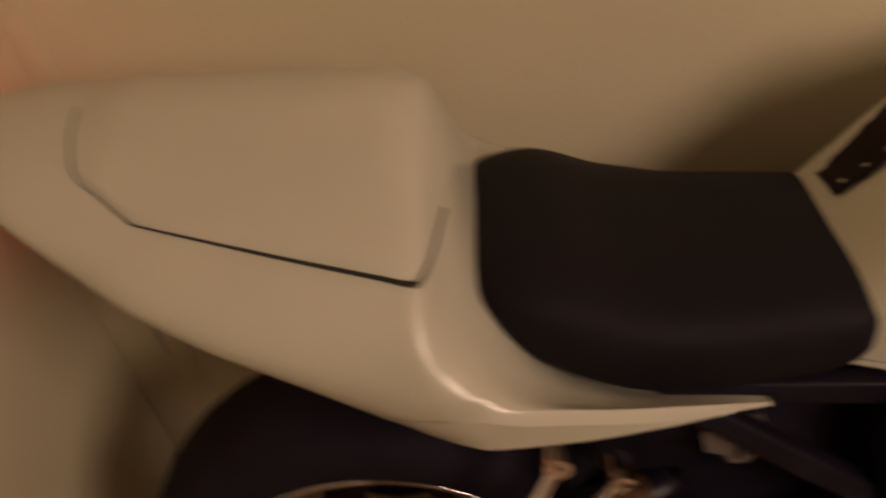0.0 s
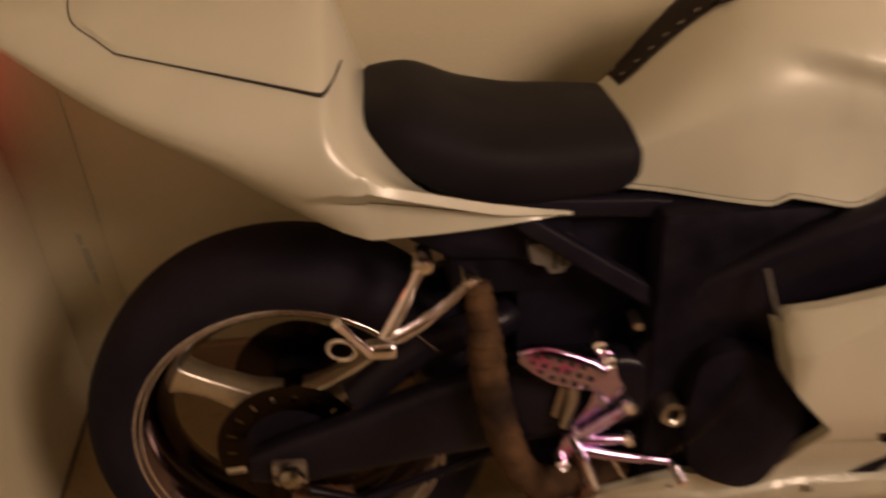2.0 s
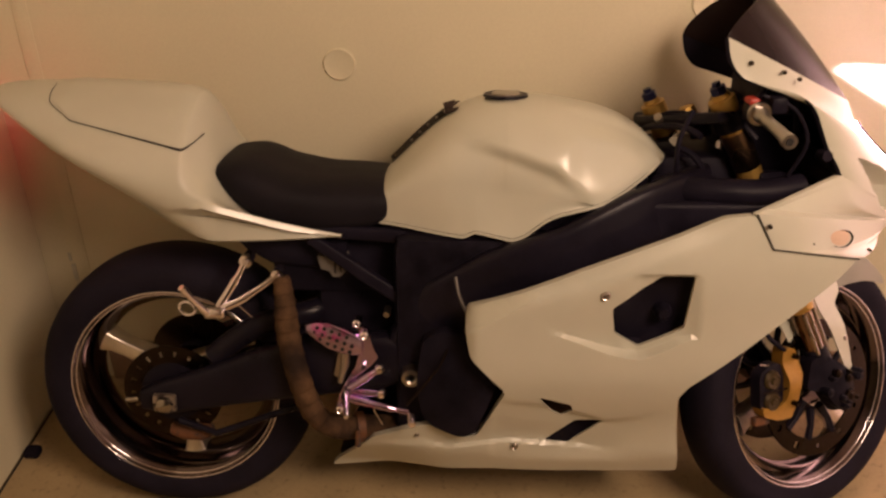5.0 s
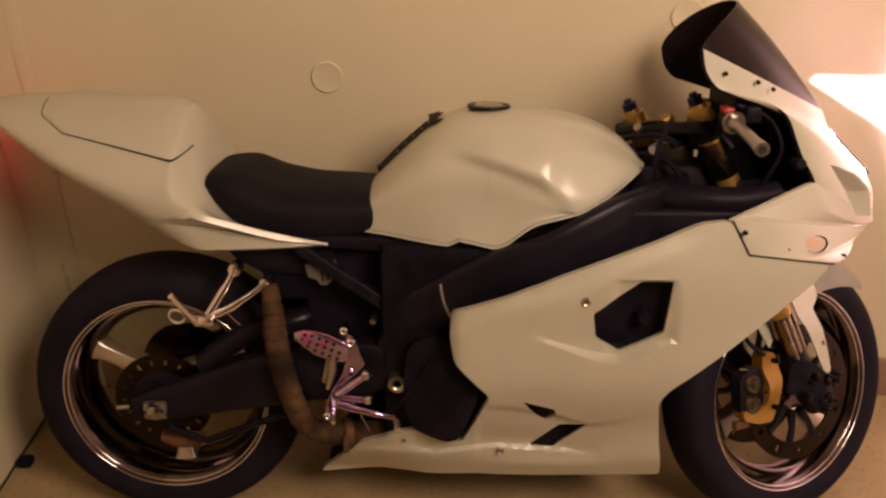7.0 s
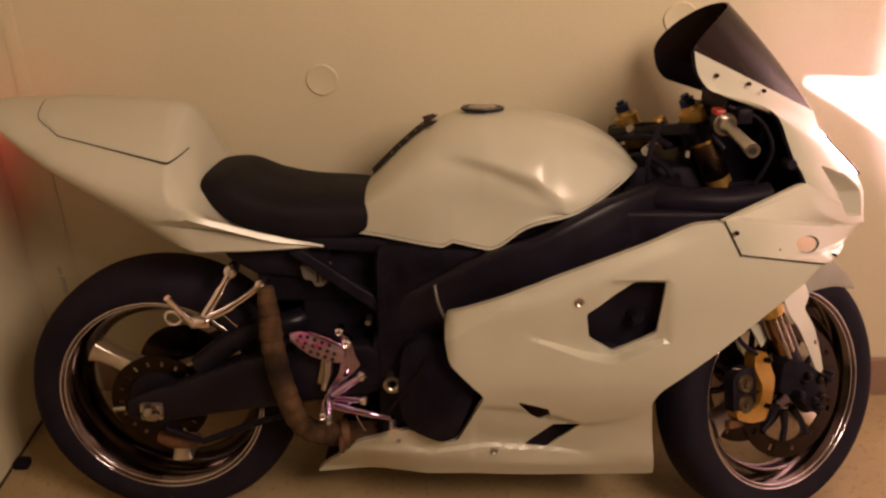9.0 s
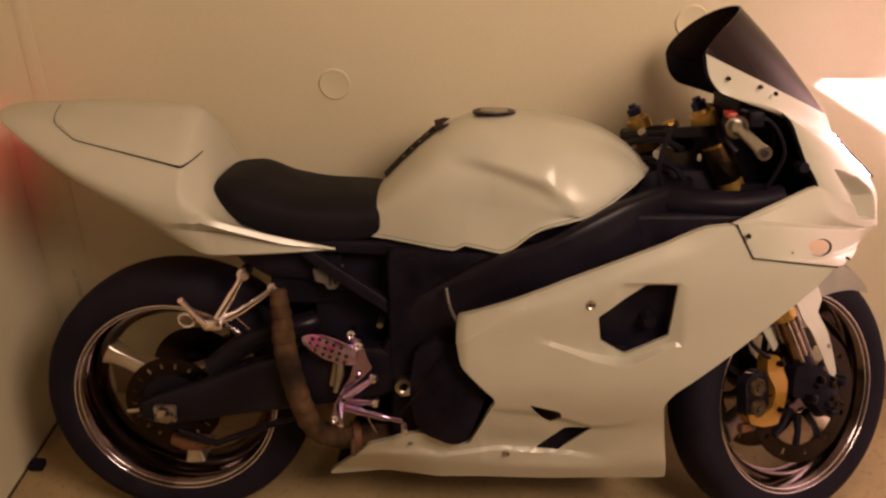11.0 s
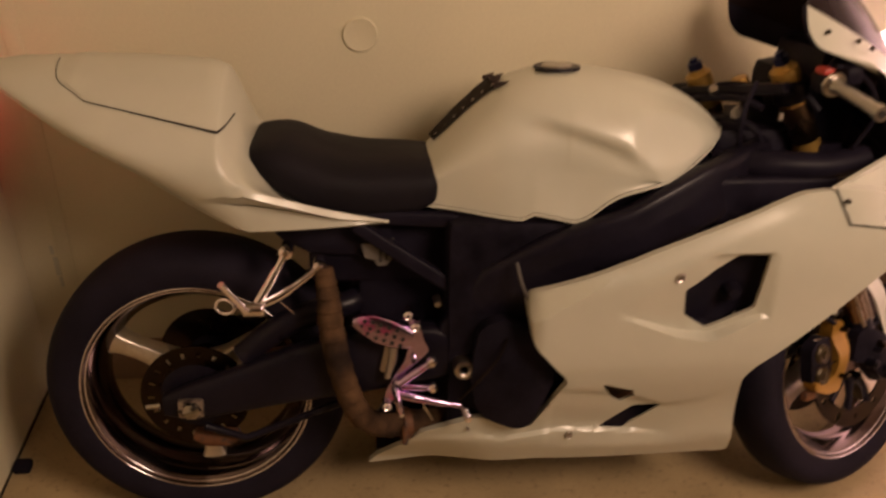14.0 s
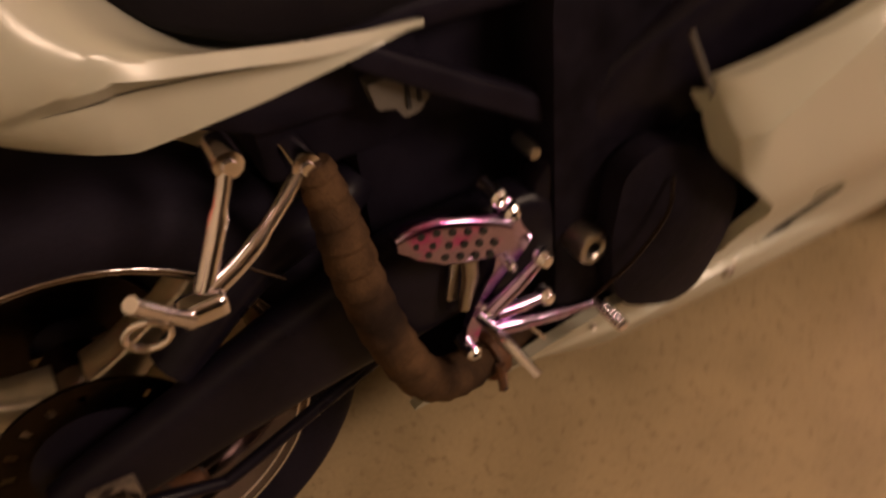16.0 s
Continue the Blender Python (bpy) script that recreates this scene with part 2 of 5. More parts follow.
setting("floor", box(X0 - 0.1, X1 + 0.1, Y0 - 0.1, Y1 + 0.1, -0.12, 0.0), FLOOR, "tan sealed concrete floor with faint speckle", "floor")
setting("wall_back", box(X0 - 0.12, X1 + 0.12, Y1, Y1 + 0.12, 0.0, CEILING), WALL, "cream painted plaster wall behind the motorcycle", "wall")
setting("wall_left", box(X0 - 0.12, X0, Y0, Y1 - 0.002, 0.008, CEILING), WALL, "cream painted wall beside the tail of the motorcycle", "wall")
setting("wall_right", box(X1, X1 + 0.12, Y0, Y1 - 0.002, 0.0, CEILING), WALL, "cream painted wall ahead of the headlight", "wall")
setting("wall_front", box(X0 - 0.12, X1 + 0.12, Y0 - 0.12, Y0, 0.0, CEILING), FAR_WALL, "unseen wall closing the room, brown to hold down bounced light", "wall")
setting("ceiling", box(X0 - 0.12, X1 + 0.12, Y0 - 0.12, Y1 + 0.12, CEILING, CEILING + 0.1), CEIL, "pale painted ceiling", "ceiling")
for i, (px, pz) in enumerate(((0.347, 0.918), (1.176, 1.060))):
    bm = lathe([(0.0001, 0.0), (0.0001, -0.004), (0.032, -0.004), (0.0355, -0.0050), (0.038, -0.003), (0.038, 0.0)], 48, (px, Y1, pz))
    tagged(part("wall_plate", weld(bm), WALL), "round cream blanking plate on the wall", "wall plate", group="wall plates")

# ---- the motorcycle: x ahead, y to its left, z up, rear tyre on the floor at the origin ----
LEAN = 10.3
bike = tagged(new("motorcycle"), "white sport motorcycle with black seat leaning on its side stand", "motorcycle")
bike.matrix_world = pose(0, 0, 0, -LEAN, 0, 0)
RAKE, STEER, TRAIL_X = 23.5, 30.0, 1.493
AXIS = Vector((-math.sin(radians(RAKE)), 0, math.cos(radians(RAKE))))
TURN = Matrix.Translation((TRAIL_X, 0, 0)) @ Matrix.Rotation(radians(STEER), 4, AXIS) @ Matrix.Translation((-TRAIL_X, 0, 0))


def steered(bm):
    bmesh.ops.transform(bm, verts=bm.verts, matrix=TURN)
    return bm


def tread(x0, radius, half, name, parent, place=None):
    """A road tyre: round crown, sidewalls and an open bead."""
    prof, n = [], 14
    bead, by = 0.2235, half * 0.80
    for i in range(n + 1):
        a = math.pi * i / n
        y = -half * math.cos(a) * (1.0 if abs(math.cos(a)) < 0.98 else 0.985)
        prof.append((radius - (radius - 0.262) * (1 - math.sin(a)) ** 1.35, y))
    prof = [(bead, -by)] + [(0.240, -half * 0.95)] + prof + [(0.240, half * 0.95)] + [(bead, by)]
    bm = weld(lathe(prof, 96, (x0, 0, 0)))
    if place:
        bmesh.ops.transform(bm, verts=bm.verts, matrix=place)
    return part(name, bm, RUBBER, parent, "black rubber road tyre", angle=60)


def wheel(name, x0, z0, radius, half, rim_half, label, place=Matrix()):
    ob = new(name)
    ob.parent = bike
    tagged(ob, label)
    m = place @ Matrix.Translation((x0, 0, z0))

    def put(n, bm, mat, lab="", angle=38):
        bmesh.ops.transform(bm, verts=bm.verts, matrix=m)
        return part(n, bm, mat, ob, lab, angle)
    tread(0, radius, half, "tyre", ob, m)
    w = rim_half
    prof = [(0.2325, -w - 0.004), (0.2335, -w + 0.002), (0.226, -w + 0.008), (0.218, -w + 0.022), (0.202, -w + 0.045), (0.198, 0), (0.202, w - 0.045), (0.218, w - 0.022), (0.226, w - 0.008), (0.2335, w - 0.002), (0.2325, w + 0.004), (0.2275, w + 0.004), (0.2245, w - 0.001), (0.216, w - 0.008), (0.206, w - 0.030), (0.195, w - 0.048), (0.189, 0), (0.195, -w + 0.048), (0.206, -w + 0.030), (0.216, -w + 0.008), (0.2245, -w + 0.001), (0.2275, -w - 0.004)]
    put("rim", weld(lathe(prof, 96)), RIM, "polished dark chrome rim", 50)
    for r, y in ((0.2315, 0.003), (0.2235, -0.003)):
        for s in (-1, 1):
            put("rim_lip", weld(lathe([(r + 0.0019 * math.cos(q), s * (w + y) + 0.0019 * math.sin(q)) for q in (2 * math.pi * j / 8 for j in range(8))], 96)), CHROME, "", 60)
    put("hub", weld(lathe([(0.0001, -0.055), (0.040, -0.055), (0.046, -0.045), (0.046, 0.045), (0.040, 0.055), (0.0001, 0.055)], 40)), RIM)
    for k in range(3):
        a = radians(SPOKE0[name] + 120 * k)
        rows = []
        for r, wd, th in ((0.036, 0.032, 0.030), (0.075, 0.022, 0.026), (0.14, 0.018, 0.022), (0.176, 0.020, 0.024), (0.195, 0.027, 0.028)):
            c = Vector((math.cos(a) * r, 0, math.sin(a) * r))
            t = Vector((-math.sin(a), 0, math.cos(a)))
            rows.append([c + t * wd * math.copysign(abs(math.cos(q)) ** 0.3, math.cos(q)) + Vector((0, th * math.copysign(abs(math.sin(q)) ** 0.3, math.sin(q)), 0)) for q in (2 * math.pi * j / 16 for j in range(16))])
        put("spoke", skin(rows, True, True), SPOKE, angle=50)
    return ob, put


SPOKE0 = {"rear_wheel": 153, "front_wheel": 200}
rear, put_rear = wheel("rear_wheel", 0.0, 0.309, 0.309, 0.090, 0.076, "rear wheel with chrome rim and wide black tyre")
front, put_front = wheel("front_wheel", 1.40, 0.302, 0.303, 0.061, 0.050, "front wheel with chrome rim, turned to the left", TURN)


def disc(y, r0, r1, bm=None, holes=0):
    """A brake disc with drilled holes."""
    loops = [[(math.cos(2 * math.pi * k / 72) * r, math.sin(2 * math.pi * k / 72) * r) for k in range(72)] for r in (r0, (r0 * 2 + r1) / 3, (r0 + 2 * r1) / 3, r1)]
    bm = bm or bmesh.new()
    for s in (-0.0022, 0.0022):
        g = [[bm.verts.new((x, y + s, z)) for x, z in lp] for lp in loops]
        for ring_i, (a, b) in enumerate(zip(g, g[1:])):
            for k in range(72):
                if holes and ring_i == 1 and k % holes == 0:
                    continue
                bm.faces.new((a[k], a[(k + 1) % 72], b[(k + 1) % 72], b[k]))
    for r in (r0, r1):
        lathe([(r, y - 0.0022), (r, y + 0.0022)], 72, bm=bm, loop=False)
    return bm


put_rear("brake_disc", weld(disc(-0.090, 0.070, 0.110, holes=4)), DARK_STEEL, "worn dark brake disc")
put_rear("sprocket", weld(disc(0.088, 0.045, 0.108)), DARK_STEEL)
put_rear("disc_carrier", weld(lathe([(0.02, -0.086), (0.072, -0.086), (0.072, -0.092), (0.02, -0.096)], 40)), BLACK_METAL)
for side in (-1, 1):
    put_front("brake_disc", weld(disc(side * 0.066, 0.115, 0.155, holes=6)), DARK_STEEL, "drilled dark steel brake disc")
    for k in range(10):
        a = 2 * math.pi * k / 10
        arm = tube([(0.045 * math.cos(a), side * 0.060, 0.045 * math.sin(a)), (0.085 * math.cos(a + 0.15), side * 0.063, 0.085 * math.sin(a + 0.15)), (0.118 * math.cos(a + 0.1), side * 0.066, 0.118 * math.sin(a + 0.1))], [0.012, 0.008, 0.009], 6)
        put_front("carrier_arm", arm, BLACK_METAL)

# ---- swingarm and rear axle ----
for side in (-1, 1):
    rows = []
    for x, z, h, w in ((-0.055, 0.312, 0.022, 0.016), (0.0, 0.318, 0.040, 0.019), (0.08, 0.338, 0.046, 0.022), (0.20, 0.372, 0.060, 0.024), (0.34, 0.405, 0.072, 0.026), (0.48, 0.420, 0.060, 0.028), (0.53, 0.420, 0.040, 0.026)):
        y = side * (0.126 if x < 0.25 else 0.126 + (x - 0.25) * 0.05)
        rows.append([(x, y + w * math.copysign(abs(math.cos(q)) ** 0.45, math.cos(q)), z + h * math.copysign(abs(math.sin(q)) ** 0.55, math.sin(q))) for q in (2 * math.pi * j / 20 for j in range(20))])
    part("swingarm", skin(rows, True, True), BLACK_METAL, bike, "black swingarm beam", 50)
part("swingarm_brace", tube(smooth([(0.10, -0.10, 0.40), (0.2, -0.09, 0.47), (0.33, -0.06, 0.50), (0.33, 0.06, 0.50), (0.2, 0.09, 0.47), (0.1, 0.10, 0.40)], 6), 0.026), BLACK_METAL, bike)
block = part("axle_block", box(-0.024, 0.026, -0.158, -0.140, 0.294, 0.334, 0.007), WORN, bike, "worn grey axle adjuster block")
part("axle_nut", weld(lathe([(0.0001, -0.172), (0.010, -0.172), (0.018, -0.168), (0.019, -0.158), (0.0001, -0.158)], 6, (0.004, 0, 0.315))), STEEL, block)
part("adjuster_bolt", tube([(-0.062, -0.132, 0.312), (-0.090, -0.132, 0.309)], [0.006, 0.006]), STEEL, block)
bm = tube([(-0.010, -0.098, 0.222), (0.02, -0.098, 0.214), (0.06, -0.098, 0.212), (0.082, -0.098, 0.218)], [0.014, 0.021, 0.020, 0.013], 10)
part("rear_caliper", bm, RUST, bike, "rusty rear brake caliper")
part("torque_arm", tube([(0.02, -0.13, 0.26), (0.10, -0.125, 0.225), (0.30, -0.12, 0.30)], 0.008), BLACK_METAL, bike)

# ---- tail, cowl and seat ----
TX = [-0.334, -0.312, -0.25, -0.172, -0.124, -0.05, 0.070, 0.099, 0.122, 0.148, 0.22, 0.30, 0.395]
TAIL = {
    "zt": [0.960, 0.972, 0.978, 0.979, 0.978, 0.975, 0.966, 0.960, 0.912, 0.815, 0.700, 0.692, 0.690],
    "ys": [0.012, 0.050, 0.084, 0.106, 0.133, 0.150, 0.170, 0.174, 0.152, 0.140, 0.130, 0.126, 0.122],
    "zs": [0.956, 0.961, 0.958, 0.944, 0.920, 0.905, 0.879, 0.872, 0.842, 0.806, 0.726, 0.698, 0.692],
    "ym": [0.014, 0.060, 0.114, 0.155, 0.180, 0.203, 0.218, 0.221, 0.224, 0.225, 0.206, 0.178, 0.146],
    "zm": [0.954, 0.950, 0.926, 0.890, 0.868, 0.842, 0.802, 0.793, 0.787, 0.780, 0.753, 0.722, 0.696],
    "yb": [0.012, 0.044, 0.078, 0.110, 0.126, 0.146, 0.172, 0.176, 0.178, 0.180, 0.176, 0.164, 0.142],
    "zb": [0.952, 0.940, 0.907, 0.861, 0.836, 0.795, 0.723, 0.7075, 0.697, 0.690, 0.690, 0.690, 0.690],
}


def tail_at(x, key):
    return pchip(TX, TAIL[key], x)


def tail_section(x, lift=0.0):
    """Half a section of the tail, from the middle of its top down the side."""
    zt, ys, zs, ym, zm, yb, zb = (tail_at(x, k) for k in ("zt", "ys", "zs", "ym", "zm", "yb", "zb"))
    top = [(0, zt), (0.20 * ys, zt - 0.05 * (zt - zs)), (0.52 * ys, zt - 0.34 * (zt - zs)), (0.84 * ys, zt - 0.74 * (zt - zs)), (ys, zs)]
    # behind the corner the side is one round sweep; ahead of it a ridge, an undercut and a lower facet
    cy, cz = 2 * ym - 0.5 * (ys + yb), 2 * zm - 0.5 * (zs + zb)

    def sweep(t):
        return ((1 - t) ** 2 * ys + 2 * t * (1 - t) * cy + t * t * yb, (1 - t) ** 2 * zs + 2 * t * (1 - t) * cz + t * t * zb)

    def sweep_at(z):
        lo, hi = 0.0, 1.0
        for _ in range(24):
            mid = (lo + hi) / 2
            lo, hi = (mid, hi) if sweep(mid)[1] > z else (lo, mid)
        return lo
    tr = 0.5
    if x < 0.142:
        tr += (sweep_at(float(np.interp(x, (0.077, 0.142), (0.766, 0.780)))) - 0.5) * min(1, max(0, x / 0.07))
    cut = min(1, max(0, (x - 0.060) / 0.082))
    under = 0.018 * cut * min(1, max(0, (0.395 - x) / 0.20))
    upper = []
    for i in range(1, 11):
        v = i / 10
        py, pz = sweep(tr * v)
        d = (x - 0.094 - 0.042 * v) / 0.060
        if d > 0:
            f = min(1, d) ** 2 * (3 - 2 * min(1, d))
            fade = max(0, 1 - (x - 0.14) / 0.18)
            hollow = 0.008 * math.sin(math.pi * min(1, v / 0.75)) ** 0.8 * fade
            py, pz = py + (ys + (ym - ys) * v - hollow - py) * f, pz + (zs + (zm - zs) * v + 0.005 * fade * math.sin(math.pi * max(0, v - 0.6) / 0.4) - pz) * f
        upper.append((py, pz))
    ry, rz = upper[-1]
    w = min(1, max(0, (x - 0.10) / 0.06))
    zg = rz - (0.010 * (1 - cut) + 0.36 * (rz - zb) * cut)

    def lower_at(z):
        t = max(tr, sweep_at(z))
        return sweep(t)[0] * (1 - w) + (ry + (yb - ry) * (rz - z) / max(1e-6, rz - zb)) * w
    gy = lower_at(zg) - under
    lower = [(0.5 * (ry + gy) - 0.05 * under + 0.3 * (1 - cut) * (lower_at(0.5 * (rz + zg)) - 0.5 * (ry + gy)), 0.5 * (rz + zg)), (gy, zg), (lower_at(zg - 0.004) - 0.90 * under, zg - 0.004)]
    for i in range(1, 7):
        z = zg - 0.004 + (zb + 0.004 - zg + 0.004) * i / 6
        lower.append((lower_at(z) - 0.90 * under * (1 - i / 6), z))
    # ahead of the corner the ridge carries a narrow bevel
    bevel = ease((x - 0.105) / 0.045) * min(1, 0.25 + (0.395 - x) / 0.12)
    low = lower[0]
    p0, p1 = (ry - 0.0045, rz + 0.0045), (ry + 0.0012, rz - 0.0070)
    before = upper[-3]
    mid0 = (0.5 * (before[0] + p0[0]), 0.5 * (before[1] + p0[1]) + 0.001)
    round0 = (0.75 * p0[0] + 0.25 * p1[0] + 0.0003, 0.75 * p0[1] + 0.25 * p1[1] + 0.0003)
    mid1 = (0.5 * (p1[0] + low[0]), 0.5 * (p1[1] + low[1]))
    shaped = [mid0, p0, round0, p1, mid1]
    plain = [upper[-2], (0.5 * (upper[-2][0] + ry), 0.5 * (upper[-2][1] + rz)), (ry, rz), (0.7 * ry + 0.3 * low[0], 0.7 * rz + 0.3 * low[1]), (0.35 * ry + 0.65 * low[0], 0.35 * rz + 0.65 * low[1])]
    upper[-2:] = [(a[0] + (c[0] - a[0]) * bevel, a[1] + (c[1] - a[1]) * bevel) for a, c in zip(plain, shaped)]
    return top + upper + lower + [(yb - 0.004, zb), (0.6 * yb, zb + 0.006), (0, zb + 0.012)]


rows = []
xs = [-0.334 + 0.729 * i / 180 for i in range(181)]
for x in xs:
    half_row = tail_section(x)
    rows.append([(x, -y, z) for y, z in half_row] + [(x, y, z) for y, z in half_row[-2:0:-1]])
tail = part("tail_fairing", skin(rows, True, True), WHITE, bike, "pearl white tail fairing", 27)

# near-black strip along the crease under the ridge draws its shade
for way in (-1, 1):
    path = [(x, way * (tail_section(x)[19][0] + 0.0002), tail_section(x)[19][1]) for x in (0.095 + 0.27 * i / 40 for i in range(41))]
    part("groove_shade", tube(path, [0.0009 * min(1, i / 6, (41 - i) / 8) + 0.0001 for i in range(41)], 6), DARK_GAP_SHADE, tail)

# the cowl that closes the pillion seat lies on the tail, with a dark seam round it
SEAM = [(-0.190, 0.30), (-0.186, 0.60), (-0.175, 0.90), (-0.150, 0.98), (-0.126, 1.0), (-0.118, 1.0), (-0.02, 1.0), (0.07, 1.0), (0.094, 1.0), (0.103, 0.96), (0.113, 0.74), (0.121, 0.54)]


def on_tail(x, s, lift=0.0):
    """A point of the tail's top: s runs from 0 in the middle to 1 at the shoulder."""
    sec = tail_section(x)[:5]
    k = min(3, int(s * 4))
    f = s * 4 - k
    (y0, z0), (y1, z1) = sec[k], sec[k + 1]
    y, z = y0 + (y1 - y0) * f, z0 + (z1 - z0) * f
    ny, nz = -(z1 - z0), (y1 - y0)
    d = math.hypot(ny, nz) or 1
    return Vector((x, -(y + lift * ny / d), z + lift * nz / d))


rows = []
for i in range(49):
    x = -0.180 + (0.100 + 0.180) * i / 48
    edge = 0.985 * min(1.0, pchip([-0.186, -0.175, -0.15, -0.124], [0.60, 0.88, 0.965, 1.0], x))
    row = [on_tail(x, edge * j / 14, (0.004 if j < 14 else 0.0005) * min(1, 0.06 + i / 5, 0.06 + (48 - i) / 5)) for j in range(15)]
    rows.append([p for p in row[::-1]] + [Vector((p.x, -p.y, p.z)) for p in row[1:]])
part("seat_cowl", skin(rows), WHITE, bike, "white pillion seat cowl", 30)
path = smooth([on_tail(x, min(s, 0.999), 0.0015) for x, s in SEAM], 8)
part("cowl_seam", tube(path, [0.0006 + 0.0025 * min(1, max(0, (i - 36) / 34)) * (1 if i < 66 else max(0.3, 1 - (i - 66) / 20)) for i in range(len(path))], 6), DARK_GAP_SHADE, bike, "dark open seam of the cowl")
far_path = smooth([on_tail(x, min(s, 0.999), 0.0015) for x, s in SEAM[2:8]], 8)
part("cowl_seam", tube([(p.x, -p.y, p.z) for p in far_path], 0.0008, 6), DARK_GAP_SHADE, bike)
part("tail_lamp", box(-0.337, -0.322, -0.014, 0.030, 0.944, 0.956, 0.003), TAIL_LENS, bike, "lit red tail lamp")
lamp("tail_bulb", "SPOT", (-0.348, 0.180, 0.925), 2.2, (1.0, 0.06, 0.09), (-0.475, 0.250, 0.850), spot=92, blend=1.0, radius=0.012)

SX = [0.126, 0.150, 0.20, 0.28, 0.36, 0.44, 0.48, 0.498]
rows = []
for i in range(41):
    x = SX[0] + (SX[-1] - SX[0]) * (0.5 - 0.5 * math.cos(math.pi * i / 40))
    zt = pchip(SX, [0.805, 0.833, 0.838, 0.812, 0.799, 0.796, 0.790, 0.764], x)
    zb = pchip(SX, [0.800, 0.780, 0.738, 0.702, 0.692, 0.694, 0.712, 0.745], x)
    w = pchip(SX, [0.080, 0.124, 0.147, 0.150, 0.142, 0.132, 0.126, 0.100], x)
    row = []
    for j in range(28):
        a = 2 * math.pi * j / 28
        s, c = math.sin(a), math.cos(a)
        up = math.copysign(abs(c) ** (0.8 if c > 0 else 0.45), c)
        row.append((x, -w * math.copysign(abs(s) ** (0.62 if c > 0 else 0.42), s), (zt + zb) / 2 + up * (zt - zb) / 2))
    rows.append(row)
part("seat", skin(rows, True, True), VINYL, bike, "black vinyl rider seat", 60)

# ---- fuel tank ----
KX = [0.464, 0.50, 0.56, 0.62, 0.70, 0.745, 0.80, 0.84, 0.895, 0.95, 1.0, 1.025, 1.042]
TANK = {
    "zt": [0.780, 0.816, 0.876, 0.926, 0.951, 0.953, 0.950, 0.944, 0.934, 0.917, 0.888, 0.866, 0.842],
    "yb": [0.112, 0.124, 0.143, 0.160, 0.178, 0.186, 0.192, 0.193, 0.186, 0.161, 0.128, 0.098, 0.055],
    "zb": [0.712, 0.711, 0.705, 0.699, 0.697, 0.699, 0.745, 0.758, 0.770, 0.792, 0.822, 0.832, 0.838],
}
TANK_B = [0.112, 0.124, 0.145, 0.163, 0.183, 0.191, 0.198, 0.201, 0.193, 0.165, 0.126, 0.100, 0.058]
TANK_W = [0.750, 0.770, 0.795, 0.806, 0.806, 0.802, 0.795, 0.790, 0.774, 0.794, 0.824, 0.836, 0.840]
RIDGE = [(0.585, 0.914), (0.611, 0.907), (0.680, 0.894), (0.7475, 0.877), (0.818, 0.851), (0.8626, 0.820), (0.8926, 0.784), (0.912, 0.756)]


def ridge_distance(x, z):
    """How far a point of the tank's side lies under the ridge; 0 above it or ahead of it."""
    if x >= RIDGE[-1][0] or x <= RIDGE[0][0] or z >= float(np.interp(x, [q[0] for q in RIDGE], [q[1] for q in RIDGE])):
        return 0.0
    best = 1.0
    for (ax, az), (bx, bz) in zip(RIDGE, RIDGE[1:]):
        t = min(1, max(0, ((x - ax) * (bx - ax) + (z - az) * (bz - az)) / ((bx - ax) ** 2 + (bz - az) ** 2)))
        best = min(best, math.hypot(x - ax - t * (bx - ax), z - az - t * (bz - az)))
    return best


def knee_hollow(x, z, foot):
    """Depth of the hollow for the knee under the ridge."""
    d = ridge_distance(x, z)
    if d <= 0:
        return 0.0
    deep = 0.019 * ease((x - 0.585) / 0.13) * (0.30 + 0.70 * ease((z - foot) / 0.10))
    return deep * ease(d / 0.034) * min(1, d / 0.006)


